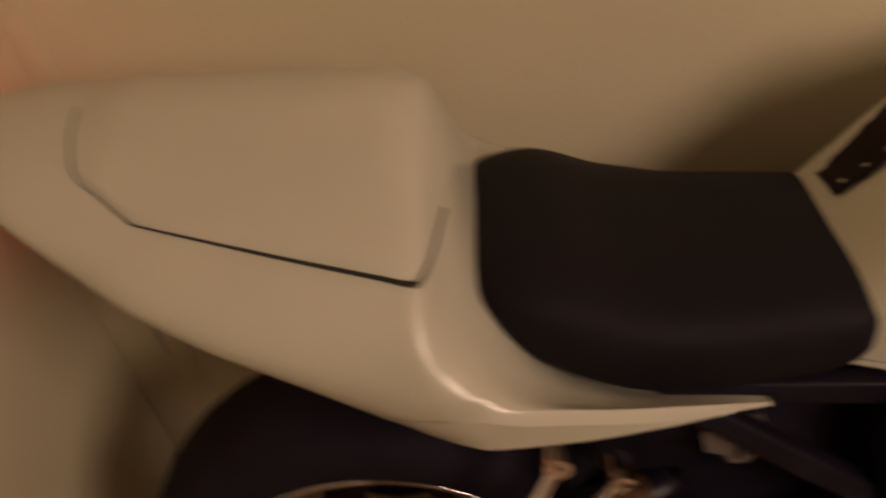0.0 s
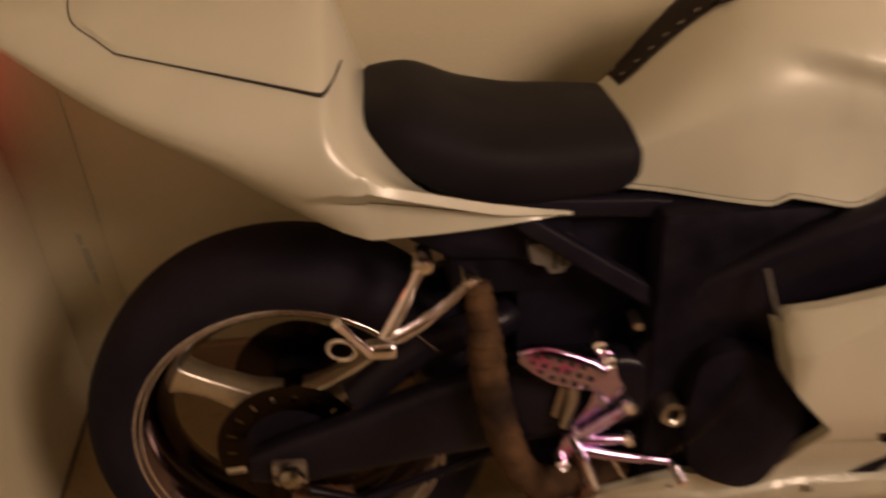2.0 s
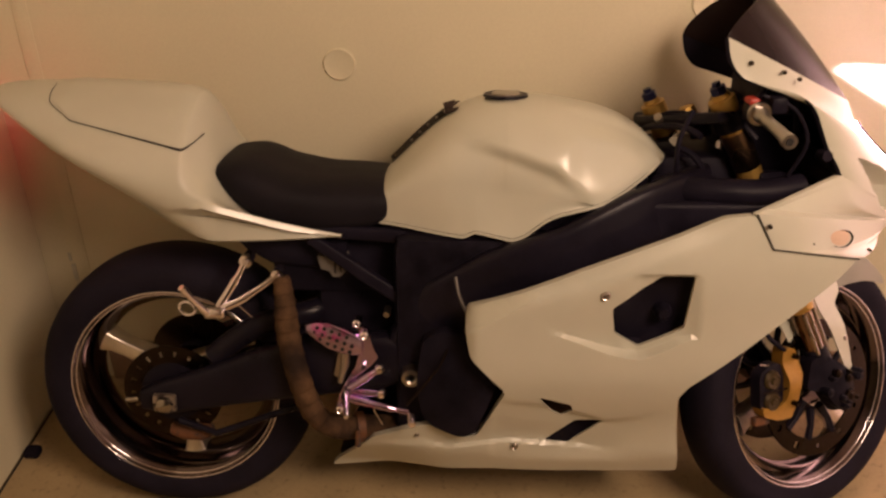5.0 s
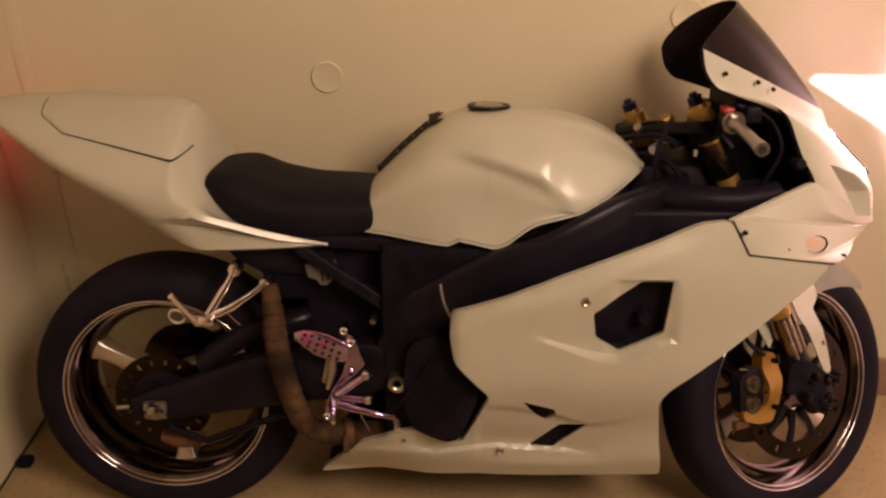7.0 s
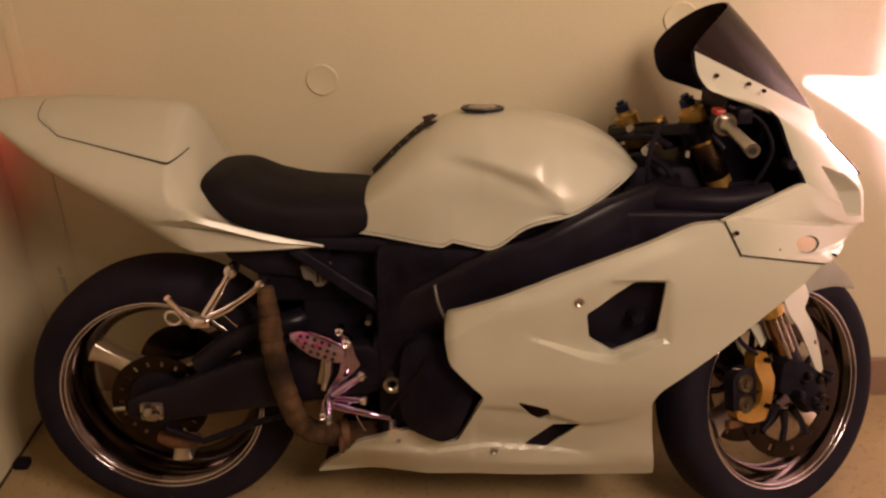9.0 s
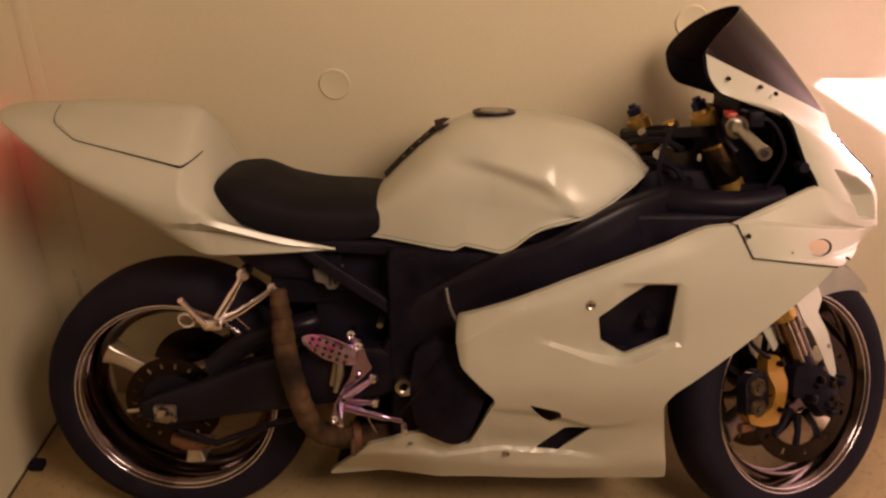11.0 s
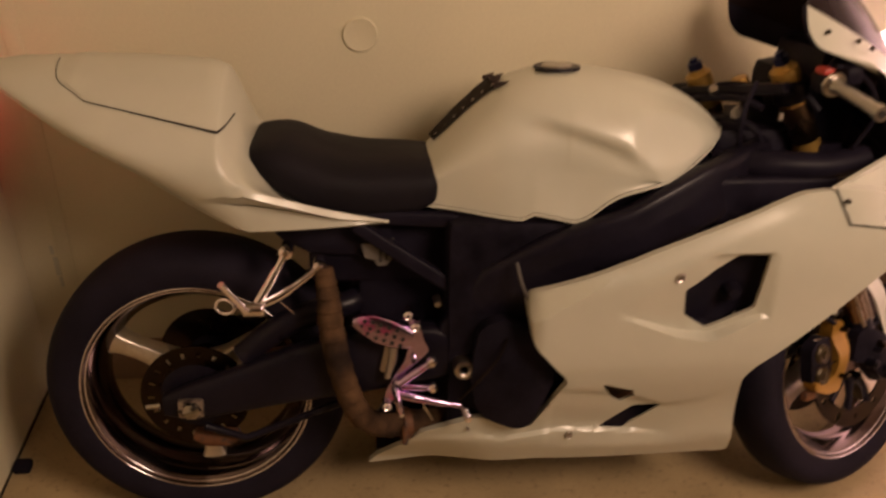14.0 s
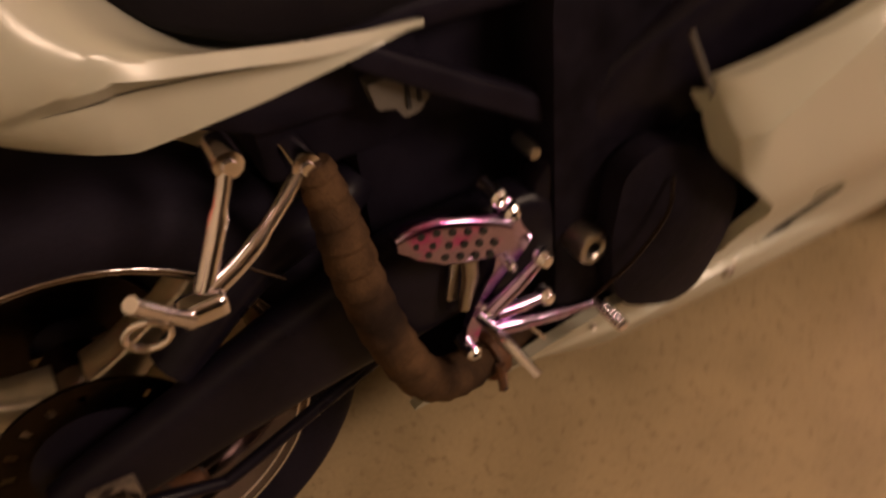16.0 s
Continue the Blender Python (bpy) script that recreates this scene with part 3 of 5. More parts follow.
rows, low_edge = [], []
for i in range(161):
    x = KX[0] + (KX[-1] - KX[0]) * i / 160
    spread = min(0.022, x - KX[0], KX[-1] - x)

    def at(table):
        return sum(pchip(KX, table, x + spread * d) for d in (-1, -0.5, 0, 0.5, 1)) / 5
    zt, zb, yb, wide, zw = at(TANK["zt"]), at(TANK["zb"]), at(TANK["yb"]), at(TANK_B), at(TANK_W)
    zb += float(np.interp(x, (0.640, 0.662, 0.690, 0.735), (0, 0.013, 0.009, 0)))
    zw = max(zw, zb + 0.008)
    half_row = []
    for j in range(37):
        a = math.pi / 2 * (j / 36) ** 0.9
        y, z = wide * math.sin(a) ** 0.86, zw + (zt - zw) * max(0, math.cos(a)) ** 0.86
        z -= 0.007 * ease((y - 0.055) / 0.030) * ease((x - 0.82) / 0.07) * (1 - ease((y - 0.11) / 0.05))
        d = max(0, (x - 0.8626) * 0.768 + (z - 0.820) * 0.64)
        facet = 0.2035 - (z - 0.785) * 0.40 - (x - 0.87) * 0.185 - (4.0 * d * d if d < 0.03 else 0.0036 + 0.24 * (d - 0.03)) + 0.05 * max(0, (0.872 - x) / 0.10) ** 2
        y = 0.5 * (y + facet - math.sqrt((y - facet) ** 2 + 0.005 ** 2)) + 0.0007 if z > 0.775 and x > 0.72 else y
        half_row.append((y - knee_hollow(x, z, zb), z))
    for j in range(1, 13):
        t = j / 12
        y, z = wide + (yb - wide) * t ** 1.3, zw + (zb + 0.0065 - zw) * t
        half_row.append((y - knee_hollow(x, z, zb) * (1 - t ** 6), z))
    half_row += [(yb + 0.003, zb + 0.0045), (yb + 0.003, zb), (0.5 * yb, zb + 0.004), (0, zb + 0.004)]
    rows.append([(x, -y, z) for y, z in half_row] + [(x, y, z) for y, z in half_row[-2:0:-1]])
    if 0.47 < x < 1.0:
        low_edge.append((x, -yb - 0.0016, zb + 0.0062))
tank = part("fuel_tank", skin(rows, True, True), WHITE, bike, "pearl white fuel tank with creased flanks", 30)
part("tank_seam", tube(low_edge, 0.0005, 6), DARK_GAP_SHADE, tank, "dark seam along the tank's lower edge")
cap_mesh = bmesh.new()
bmesh.ops.create_cone(cap_mesh, cap_ends=True, segments=40, radius1=0.046, radius2=0.044, depth=0.004, matrix=pose(0.722, -0.01, 0.9545, 0, 0.5, 0))
cap_ob = part("filler_cap", cap_mesh, BLACK_METAL, bike, "dark metal filler cap")
bm = bmesh.new()
bmesh.ops.create_cone(bm, cap_ends=True, segments=32, radius1=0.030, radius2=0.028, depth=0.003, matrix=pose(0.722, -0.01, 0.9575))
part("cap_lock", bm, STEEL, cap_ob)
# torn studded strap down the back of the tank
STRAP_X = [0.488, 0.52, 0.56, 0.59, 0.612]
STRAP_NEAR = [0.012, 0.006, 0.000, -0.012, -0.024]
STRAP_FAR = [0.050, 0.060, 0.075, 0.088, 0.094]


def on_tank(x, y, lift):
    """A point over the tank's back, lift metres off it."""
    zt, zw, wide = pchip(KX, TANK["zt"], x), pchip(KX, TANK_W, x), pchip(KX, TANK_B, x)
    return Vector((x - 0.7 * lift, y, zw + (zt - zw) * max(0, 1 - (abs(y) / wide) ** 2.33) ** 0.43 + 0.7 * lift))


pad_rows = []
for i in range(33):
    x = 0.488 + (0.612 - 0.488) * i / 32
    near = float(np.interp(x, STRAP_X, STRAP_NEAR)) + 0.004 * noise.noise(Vector((x * 130, 0, 3)))
    far = float(np.interp(x, STRAP_X, STRAP_FAR)) + 0.004 * noise.noise(Vector((x * 110, 5, 3)))
    pad_rows.append([on_tank(x + (0.006 * noise.noise(Vector((q * 9, 2, 1))) if i > 29 else 0), near + (far - near) * q, 0.002 + 0.010 * q * q) for q in (0, 0.15, 0.3, 0.5, 0.7, 0.85, 1)])
bm = skin(pad_rows)
bmesh.ops.solidify(bm, geom=bm.faces[:], thickness=-0.003)
pad = part("tank_strap", bm, STRAP, bike, "torn dark brown studded leather strap on the tank")
for q, reach, side in ((0.02, 0.020, -0.006), (0.30, 0.010, -0.002), (0.55, 0.022, 0.004), (0.95, 0.016, 0.010)):
    base = on_tank(0.610, -0.024 + 0.118 * q, 0.003 + 0.010 * q * q)
    part("torn_end", tube([base + Vector((-0.008, 0, -0.001)), base + Vector((reach * 0.5, side * 0.5, 0.004)), base + Vector((reach, side, 0.009))], [0.006, 0.0045, 0.0008], 6), STRAP, pad)
for i in range(7):
    x = 0.498 + 0.105 * i / 6
    near = float(np.interp(x, STRAP_X, STRAP_NEAR)) + 0.010
    stud = weld(lathe([(0.0001, 0.0030), (0.0024, 0.0024), (0.0036, 0.0), (0.0001, -0.001)], 10))
    bmesh.ops.transform(stud, verts=stud.verts, matrix=Matrix.Translation(on_tank(x, near, 0.006)) @ pose(0, 0, 0, 60, -40, 0))
    part("stud", stud, STEEL, pad)

# ---- side fairings ----
FZ = [0.14, 0.17, 0.238, 0.256, 0.30, 0.335, 0.37, 0.405, 0.45, 0.55, 0.65, 0.70, 0.80]
FY = [0.140, 0.157, 0.194, 0.198, 0.211, 0.225, 0.242, 0.258, 0.273, 0.288, 0.301, 0.304, 0.297]

SCOOP_X = [0.797, 0.919, 0.960, 0.975, 0.991, 1.070]
SCOOP_LO = [0.560, 0.511, 0.5015, 0.501, 0.504, 0.548]
SCOOP_HI = [0.568, 0.655, 0.680, 0.680, 0.680, 0.680]
SCOOP_D = [0.0, 0.024, 0.026, 0.024, 0.020, 0.006]
FOLD_X = [0.70, 0.728, 0.807, 0.861, 0.932, 1.0, 1.06]
FOLD_Z = [0.392, 0.3875, 0.378, 0.360, 0.332, 0.345, 0.385]
FOLD_D = [0.002, 0.004, 0.008, 0.012, 0.011, 0.004, 0.0]
BELLY_X = [0.36, 0.466, 0.563, 0.615, 0.70, 0.738, 0.816, 0.882, 0.972]
BELLY_Z = [0.215, 0.240, 0.248, 0.238, 0.256, 0.259, 0.253, 0.244, 0.232]
BELLY_D = [0.0, 0.003, 0.006, 0.007, 0.009, 0.010, 0.011, 0.008, 0.0]


def flank(x, z):
    y = pchip(FZ, FY, z)
    if x > 1.12:
        y *= 1 - 0.9 * (x - 1.12) ** 1.6
    if x < 0.75 and z < 0.33:
        y *= 1 - 0.22 * (0.75 - x)
    # the upper edge is folded inwards: a facet that narrows forwards
    line = 0.582 + (x - 0.647) * 0.437
    broad = float(np.interp(x, (0.645, 0.70, 0.775, 0.82), (0.040, 0.027, 0.012, 0.008)))
    y -= float(np.interp(x, (0.645, 0.70, 0.775, 0.82), (0.056, 0.036, 0.012, 0.0))) * max(0, min(1, 1 - (line - z) / broad))
    y -= 0.009 * ease((x - 0.74) / 0.08) * ease(1 - (line - z) / 0.036) * min(1, max(0, (1.13 - x) / 0.06))
    # rear edge turns in
    y -= 0.024 * max(0, 1 - (x - 0.64) / 0.030) ** 2 * min(1, max(0, (z - 0.34) / 0.10))
    # scoop that runs into the side vent, with a sharp lower edge and a small lip on top
    if 0.797 < x < 1.075:
        lo, hi = float(np.interp(x, SCOOP_X, SCOOP_LO)), float(np.interp(x, SCOOP_X, SCOOP_HI))
        deep = float(np.interp(x, SCOOP_X, SCOOP_D))
        if z < hi:
            y -= deep * min(1, max(0, (z - lo + 0.004) / 0.008)) * max(0, min(1, (hi - z) / (hi - lo))) ** 0.9
        y -= 0.006 * ease((x - 0.94) / 0.03) * ease((1.072 - x) / 0.01) * ease((hi - z) / 0.006) * ease((z - lo) / 0.006)
    # step in over the lower slots
    if 0.70 < x < 1.06:
        fold = float(np.interp(x, FOLD_X, FOLD_Z))
        y -= float(np.interp(x, FOLD_X, FOLD_D)) * ease((fold - z) / 0.016) * ease((z - 0.20) / 0.04)
    # shelf of the belly: hollow over it, proud under it
    shelf = float(np.interp(x, BELLY_X, BELLY_Z))
    y -= float(np.interp(x, BELLY_X, BELLY_D)) * ease((z - shelf + 0.004) / 0.008) * (1 - ease((z - shelf) / 0.075))
    # the tail end of the belly is tucked under
    y -= 0.36 * ease((0.62 - x) / 0.17) * max(0, 0.262 - z)
    return -y


SIDE = [(0.647, 0.582), (0.851, 0.678), (1.035, 0.751), (1.108, 0.786), (1.157, 0.792), (1.194, 0.731), (1.358, 0.706), (1.330, 0.669), (1.185, 0.529), (1.080, 0.432), (1.064, 0.400), (1.082, 0.289), (1.102, 0.171), (0.834, 0.163), (0.70, 0.166), (0.555, 0.157), (0.46, 0.136), (0.342, 0.117), (0.450, 0.258), (0.568, 0.303), (0.634, 0.265), (0.670, 0.267), (0.726, 0.409), (0.654, 0.494), (0.645, 0.546)]
CREASES = [((0.648, 0.5426), (0.70, 0.5782)), ((0.70, 0.5782), (0.775, 0.6259)), ((0.945, 0.680), (1.070, 0.680)), ((0.62, 0.244), (0.70, 0.260)), ((0.62, 0.236), (0.70, 0.252)), ((0.70, 0.260), (0.80, 0.258)), ((0.70, 0.252), (0.80, 0.250)), ((0.885, 0.248), (0.972, 0.236)), ((0.885, 0.240), (0.972, 0.228))]
for i in range(5):
    for d in (-0.004, 0.004):
        CREASES.append(((SCOOP_X[i] + 0.001, SCOOP_LO[i] + d), (SCOOP_X[i + 1] - 0.001, SCOOP_LO[i + 1] + d)))
VENT = [(0.919, 0.604), (0.928, 0.547), (0.977, 0.512), (1.057, 0.561), (1.064, 0.674), (1.004, 0.674)]
SLOT_A = [(0.792, 0.398), (0.858, 0.376), (0.862, 0.354), (0.842, 0.335), (0.821, 0.350)]
SLOT_B = [(0.813, 0.254), (0.872, 0.321), (0.931, 0.323), (0.864, 0.249)]
side_fairing = part("side_fairing", panel(SIDE, [VENT, SLOT_A, SLOT_B], flank, 0.004, step=0.008, lines=CREASES, lip=lambda x, z: min(0.050, max(0.015, 0.012 + (z - 0.455) * 0.6)) if 0.60 < x < 0.76 and 0.25 < z < 0.57 else 0.002 if 0.78 < x < 0.945 and 0.24 < z < 0.41 else 0.005 if 0.90 < x < 1.07 and 0.50 < z < 0.68 else 0.012), WHITE, bike, "pearl white side fairing with dark vents", 34, inner=BLACK_PLASTIC)
far_fairing = mirrored(side_fairing)
far_fairing.data.transform(Matrix.Diagonal((1, 0.90, 1, 1)))
# black duct behind the vent, and liners behind the slots
part("vent_duct", panel([(x + (x - 0.99) * 0.22, z + (z - 0.59) * 0.22) for x, z in VENT], [], lambda x, z: flank(x, z) + 0.035 + 0.02 * (x - 0.9), 0.004), BLACK_PLASTIC, bike, "black moulded vent duct")
part("duct_boss", weld(lathe([(0.0001, -0.268), (0.010, -0.268), (0.016, -0.258), (0.018, -0.24), (0.0001, -0.24)], 20, (1.02, 0, 0.585))), BLACK_METAL, bike)
part("slot_liner", panel([(0.78, 0.23), (0.86, 0.23), (0.96, 0.33), (0.88, 0.42), (0.77, 0.42)], [], lambda x, z: flank(x, z) + 0.03, 0.003), RUST, bike)


def bolt(at, r, mat=STEEL, parent=None):
    x, z = at
    bm = weld(lathe([(0.0001, -0.0045), (r * 0.35, -0.0045), (r * 0.4, -0.003), (r * 0.75, -0.005), (r, -0.002), (r, 0.004), (0.0001, 0.004)], 16, (x, flank(x, z), z)))
    return part("bolt", bm, mat, parent or side_fairing)


for at, r in (((0.902, 0.634), 0.010), ((0.750, 0.246), 0.009), ((0.545, 0.268), 0.005)):
    bolt(at, r)

# ---- nose fairing, screen and headlight ----
NOSE_Y = -0.035
NOSE = [((1.107, 0.165, 1.088), (1.398, 0.950)), ((1.150, 0.170, 1.012), (1.420, 0.905)), ((1.255, 0.167, 0.980), (1.455, 0.865)), ((1.300, 0.165, 0.918), (1.492, 0.823)), ((1.335, 0.168, 0.842), (1.533, 0.730)), ((1.160, 0.258, 0.793), (1.536, 0.713)), ((1.195, 0.263, 0.729), (1.522, 0.699)), ((1.360, 0.235, 0.704), (1.500, 0.694))]


SCOOP = [(3.06, 0.79), (3.85, 0.76), (4.46, 0.48), (4.22, 0.22), (3.48, 0.30), (3.12, 0.53)]
SCOOP_WALL = [0.50, 0.50, 0.22, 0.16, 0.14, 0.14]
FRONT_S = [0, 1, 2, 3, 3.5, 4]
FRONT_X = [1.398, 1.420, 1.455, 1.500, 1.525, 1.533]
FRONT_Z = [0.950, 0.905, 0.865, 0.823, 0.780, 0.730]
EDGE_S = [0, 0.4, 0.8, 1.3, 1.8, 2.2, 2.7, 3.15, 3.6, 4]
EDGE_X = [1.104, 1.112, 1.140, 1.186, 1.233, 1.271, 1.292, 1.309, 1.327, 1.337]
EDGE_Z = [1.089, 1.052, 1.017, 1.004, 0.991, 0.965, 0.923, 0.887, 0.860, 0.840]


def scoop_depth(s, u):
    """How deep the air intake is at a point of the nose: 0 outside it, 1 in its floor."""
    depth = 1.0
    for (s0, u0), (s1, u1), wall in zip(SCOOP, SCOOP[1:] + SCOOP[:1], SCOOP_WALL):
        ds, du = s1 - s0, 3 * (u1 - u0)
        inside = ((s - s0) * du - 3 * (u - u0) * ds) / math.hypot(ds, du)
        depth = min(depth, inside / wall)
        if depth <= 0:
            return 0.0
    return depth


def cheek_depth(s, u):
    """How far the cheek over the lower strip of the nose is sunk, most along the strip."""
    top = float(np.interp(u, (0.26, 0.96), (5.25, 4.05)))
    foot = float(np.interp(u, (0.26, 0.76), (5.25, 4.97)))
    if u < 0.27 or not top < s < foot:
        return 0.0
    return 0.013 * (s - top) / (foot - top) * min(1, (foot - top) / 0.3) * min(1, (foot - s) / 0.06) * min(1, (1 - u) / 0.05)


def nose_point(s, u, inset=0.0):
    """s: row from the screen down; u: -1 near edge, 0 front, 1 far edge."""
    i = min(len(NOSE) - 2, int(s))
    f = s - i
    (a, c), (b, d) = NOSE[i], NOSE[i + 1]
    ex, ey, ez = (p + (q - p) * f for p, q in zip(a, b))
    cx, cz = (p + (q - p) * f for p, q in zip(c, d))
    if s <= 4:
        ex, ez = pchip(EDGE_S, EDGE_X, s), pchip(EDGE_S, EDGE_Z, s)
        cx, cz = pchip(FRONT_S, FRONT_X, s), pchip(FRONT_S, FRONT_Z, s)
    if u > 0:
        ez -= 0.028 * max(0, 1 - s / 5)
    tuck = max(0, (s - 6.3) / 0.7) * 0.6
    k = math.sin(math.pi / 2 * (1 - abs(u)))
    dent = 0.055 * scoop_depth(s, abs(u)) + cheek_depth(s, abs(u))
    return Vector((ex + (cx - ex) * k - inset - dent * 0.7, NOSE_Y + math.copysign((ey - inset - dent) * (1 - k ** (1.9 - 0.8 * tuck)), u), ez + (cz - ez) * k + float(np.interp(s, (4, 5, 6, 6.5, 7), (0, 0.0125, -0.002, -0.002, -0.002))) * max(0, math.sin(math.pi * (1 - abs(u)))) ** 0.6 * min(1, abs(u) / 0.6)))


N = 120
bm = bmesh.new()
steps = [0.05 * i for i in range(141)]
outer = [[bm.verts.new(nose_point(s, -1 + 2 * j / N)) for j in range(N + 1)] for s in steps]
inner = [[bm.verts.new(nose_point(s, -1 + 2 * j / N, 0.006)) for j in range(N + 1)] for s in steps]
for grid, index in ((outer, 0), (inner, 1)):
    for ra, rb in zip(grid, grid[1:]):
        for j in range(N):
            bm.faces.new((ra[j], ra[j + 1], rb[j + 1], rb[j])).material_index = index
for j in (0, N):
    for i in range(len(steps) - 1):
        bm.faces.new((outer[i][j], outer[i + 1][j], inner[i + 1][j], inner[i][j])).material_index = 1 if steps[i] < 4 else 0
nose = part("nose_fairing", bm, WHITE, bike, "pearl white nose fairing", 14, inner=BLACK_PLASTIC)
edge = [nose_point(5 + 0.125 * i, -1) for i in range(17)]
part("nose_seam", tube([(p.x, min(p.y - 0.0035, flank(p.x, p.z) - 0.002), p.z) for p in edge], 0.0016, 6), DARK_GAP_SHADE, nose)
for x, y, z in ((1.183, -0.301, 0.772), (1.273, -0.272, 0.731), tuple(nose_point(6.90, -0.757)), (1.148, -0.203, 1.045), (1.213, -0.188, 1.027), (1.245, -0.180, 1.013)):
    part("bolt", weld(lathe([(0.0001, -0.004), (0.002, -0.004), (0.0035, -0.003), (0.0042, -0.001), (0.0042, 0.004), (0.0001, 0.004)], 14, (x, y - 0.002, z))), DARK_STEEL, nose)
shells = []
for deep in (0.0, 0.003):
    rows = []
    for i in range(11):
        f = i / 10
        row = []
        for j in range(41):
            u = math.sin(math.pi / 2 * (-1 + j / 20))
            base = nose_point(0, u)
            k = max(0, math.cos(math.pi / 2 * u))
            drop = 0.028 * max(0, u) ** 3
            top = Vector((1.104 + 0.098 * k ** 0.8 - 0.014 * max(0, u) * k ** 0.5, NOSE_Y + 0.165 * u, 1.089 + 0.077 * k ** 0.5 - drop))
            row.append(base.lerp(top, f) + Vector((-deep, 0, 0.010 * math.sin(math.pi * f) * k - 0.5 * deep)))
        rows.append(row)
    shells.append(rows)
bm = skin(shells[0] + shells[1][::-1] + [shells[0][0]])
part("windscreen", weld(bm), SMOKE, bike, "dark smoked windscreen", 40)
for way in (-1, 1):
    rows = [[nose_point(s, way * u) + Vector((0.004, way * 0.003, 0.003)) for u in (0.235, 0.18, 0.12, 0.05)] for s in (1.05, 1.3, 1.6, 2.1, 2.6, 2.95, 3.10)]
    rows[0] = [p.lerp(rows[0][-1], 0.6) for p in rows[0]]
    rows[-1] = [p.lerp(rows[-1][-1], 0.7) for p in rows[-1]]
    bm = skin(rows)
    bmesh.ops.solidify(bm, geom=bm.faces[:], thickness=0.003)
    headlight = part("headlight", bm, LENS, bike, "lit headlight lens")
    rim = [row[0] for row in rows] + rows[-1][1:] + [row[-1] for row in rows[-2::-1]]
    part("headlight_seam", tube([p + Vector((0.001, way * 0.001, 0)) for p in rim], 0.0018, 6), DARK_GAP_SHADE, headlight)
oval = [nose_point(5.70 - 0.30 * math.cos(a), -0.70 + 0.06 * math.sin(a)) + Vector((0, -0.0008, 0)) for a in (1.3 * math.pi * k / 24 for k in range(25))]
lens_rows = [[nose_point(5.67 - 0.27 * k * math.cos(a), -0.705 + 0.052 * k * math.sin(a)) + Vector((0, -0.0006 - 0.0016 * (1 - k * k), 0)) for a in (2 * math.pi * q / 32 for q in range(32))] for k in (1.0, 0.75, 0.45, 0.02)]
part("port_lens", weld(skin(lens_rows, True)), AMBER, nose, "faded orange indicator lens")
part("nose_port", tube(oval, [0.0005 + 0.0019 * math.sin(math.pi * min(1, k / 20)) for k in range(25)], 6), DARK_GAP_SHADE, nose)
# the bulb sits before the far lens; unseen plates, added as blockers, give the beam a level top and a slanting foot
BULB = Vector((1.410, 0.235, 0.850))
lamp("headlight_bulb", "SPOT", tuple(BULB), 60, (1.0, 0.66, 0.84), (1.68, 0.424, 0.85), spot=112, blend=0.35, radius=0.0010)
# second spot, added so the forward beam bounces pink off the right wall
lamp("headlight_bulb", "SPOT", (1.515, 0.070, 0.840), 170, (1.0, 0.58, 0.80), (2.80, 0.26, 1.10), spot=128, blend=1.0, radius=0.02)
CUT = [Vector((1.476, 0.424, 0.920)), Vector((1.92, 0.424, 0.920)), Vector((2.30, 0.424, 0.397))]
for first, last, way in ((CUT[0], CUT[1], Vector((-0.2, -0.05, 1))), (CUT[0], CUT[2], Vector((-0.75, -0.05, -1)))):
    e0, e1 = BULB + 0.075 * (first - BULB), BULB + 0.075 * (last - BULB)
    e0 = e0 - 0.3 * (e1 - e0)
    away = way.normalized() * (0.034 if way.z > 0 else 0.070)
    turn = bike.matrix_world.inverted()
    sheet = [[turn @ q for q in (e0, e1, e1 + away, e0 + away)], [turn @ (q + Vector((0, 0.0012, 0))) for q in (e0, e1, e1 + away, e0 + away)]]
    part("beam_blocker", skin(sheet, True, True), BLACK_PLASTIC, bike)

# ---- frame and engine ----


def bar(name, stations, mat=BLACK_METAL, label="", power=0.4, sides=20, parent=None):
    """A beam through stations (x, y, z, half height, half width)."""
    rows = []
    pts = [Vector(s[:3]) for s in stations]
    for i, (x, y, z, h, w) in enumerate(stations):
        d = (pts[min(i + 1, len(pts) - 1)] - pts[max(i - 1, 0)]).normalized()
        side = Vector((0, 1, 0))
        up = d.cross(side).normalized()
        rows.append([pts[i] + side * w * math.copysign(abs(math.cos(q)) ** power, math.cos(q)) + up * h * math.copysign(abs(math.sin(q)) ** power, math.sin(q)) for q in (2 * math.pi * j / sides for j in range(sides))])
    return part(name, skin(rows, True, True), mat, parent or bike, label, 45)


for side in (-1, 1):
    bar("frame_spar", [(1.13, side * 0.075, 0.785, 0.045, 0.03), (1.07, side * 0.13, 0.778, 0.050, 0.026), (0.98, side * 0.178, 0.750, 0.054, 0.024), (0.85, side * 0.205, 0.692, 0.050, 0.024), (0.72, side * 0.195, 0.632, 0.058, 0.024), (0.62, side * 0.162, 0.555, 0.075, 0.022), (0.55, side * 0.142, 0.455, 0.070, 0.022), (0.52, side * 0.135, 0.365, 0.050, 0.022)], label="black twin-spar frame beam" if side < 0 else "")
    bar("subframe_rail", [(0.70, side * 0.13, 0.66, 0.016, 0.012), (0.50, side * 0.125, 0.69, 0.014, 0.012), (0.30, side * 0.12, 0.70, 0.012, 0.012)], BLACK_PLASTIC)
    bar("subframe_strut", [(0.56, side * 0.145, 0.53, 0.014, 0.012), (0.44, side * 0.14, 0.61, 0.014, 0.012), (0.33, side * 0.13, 0.685, 0.012, 0.012)], BLACK_PLASTIC)
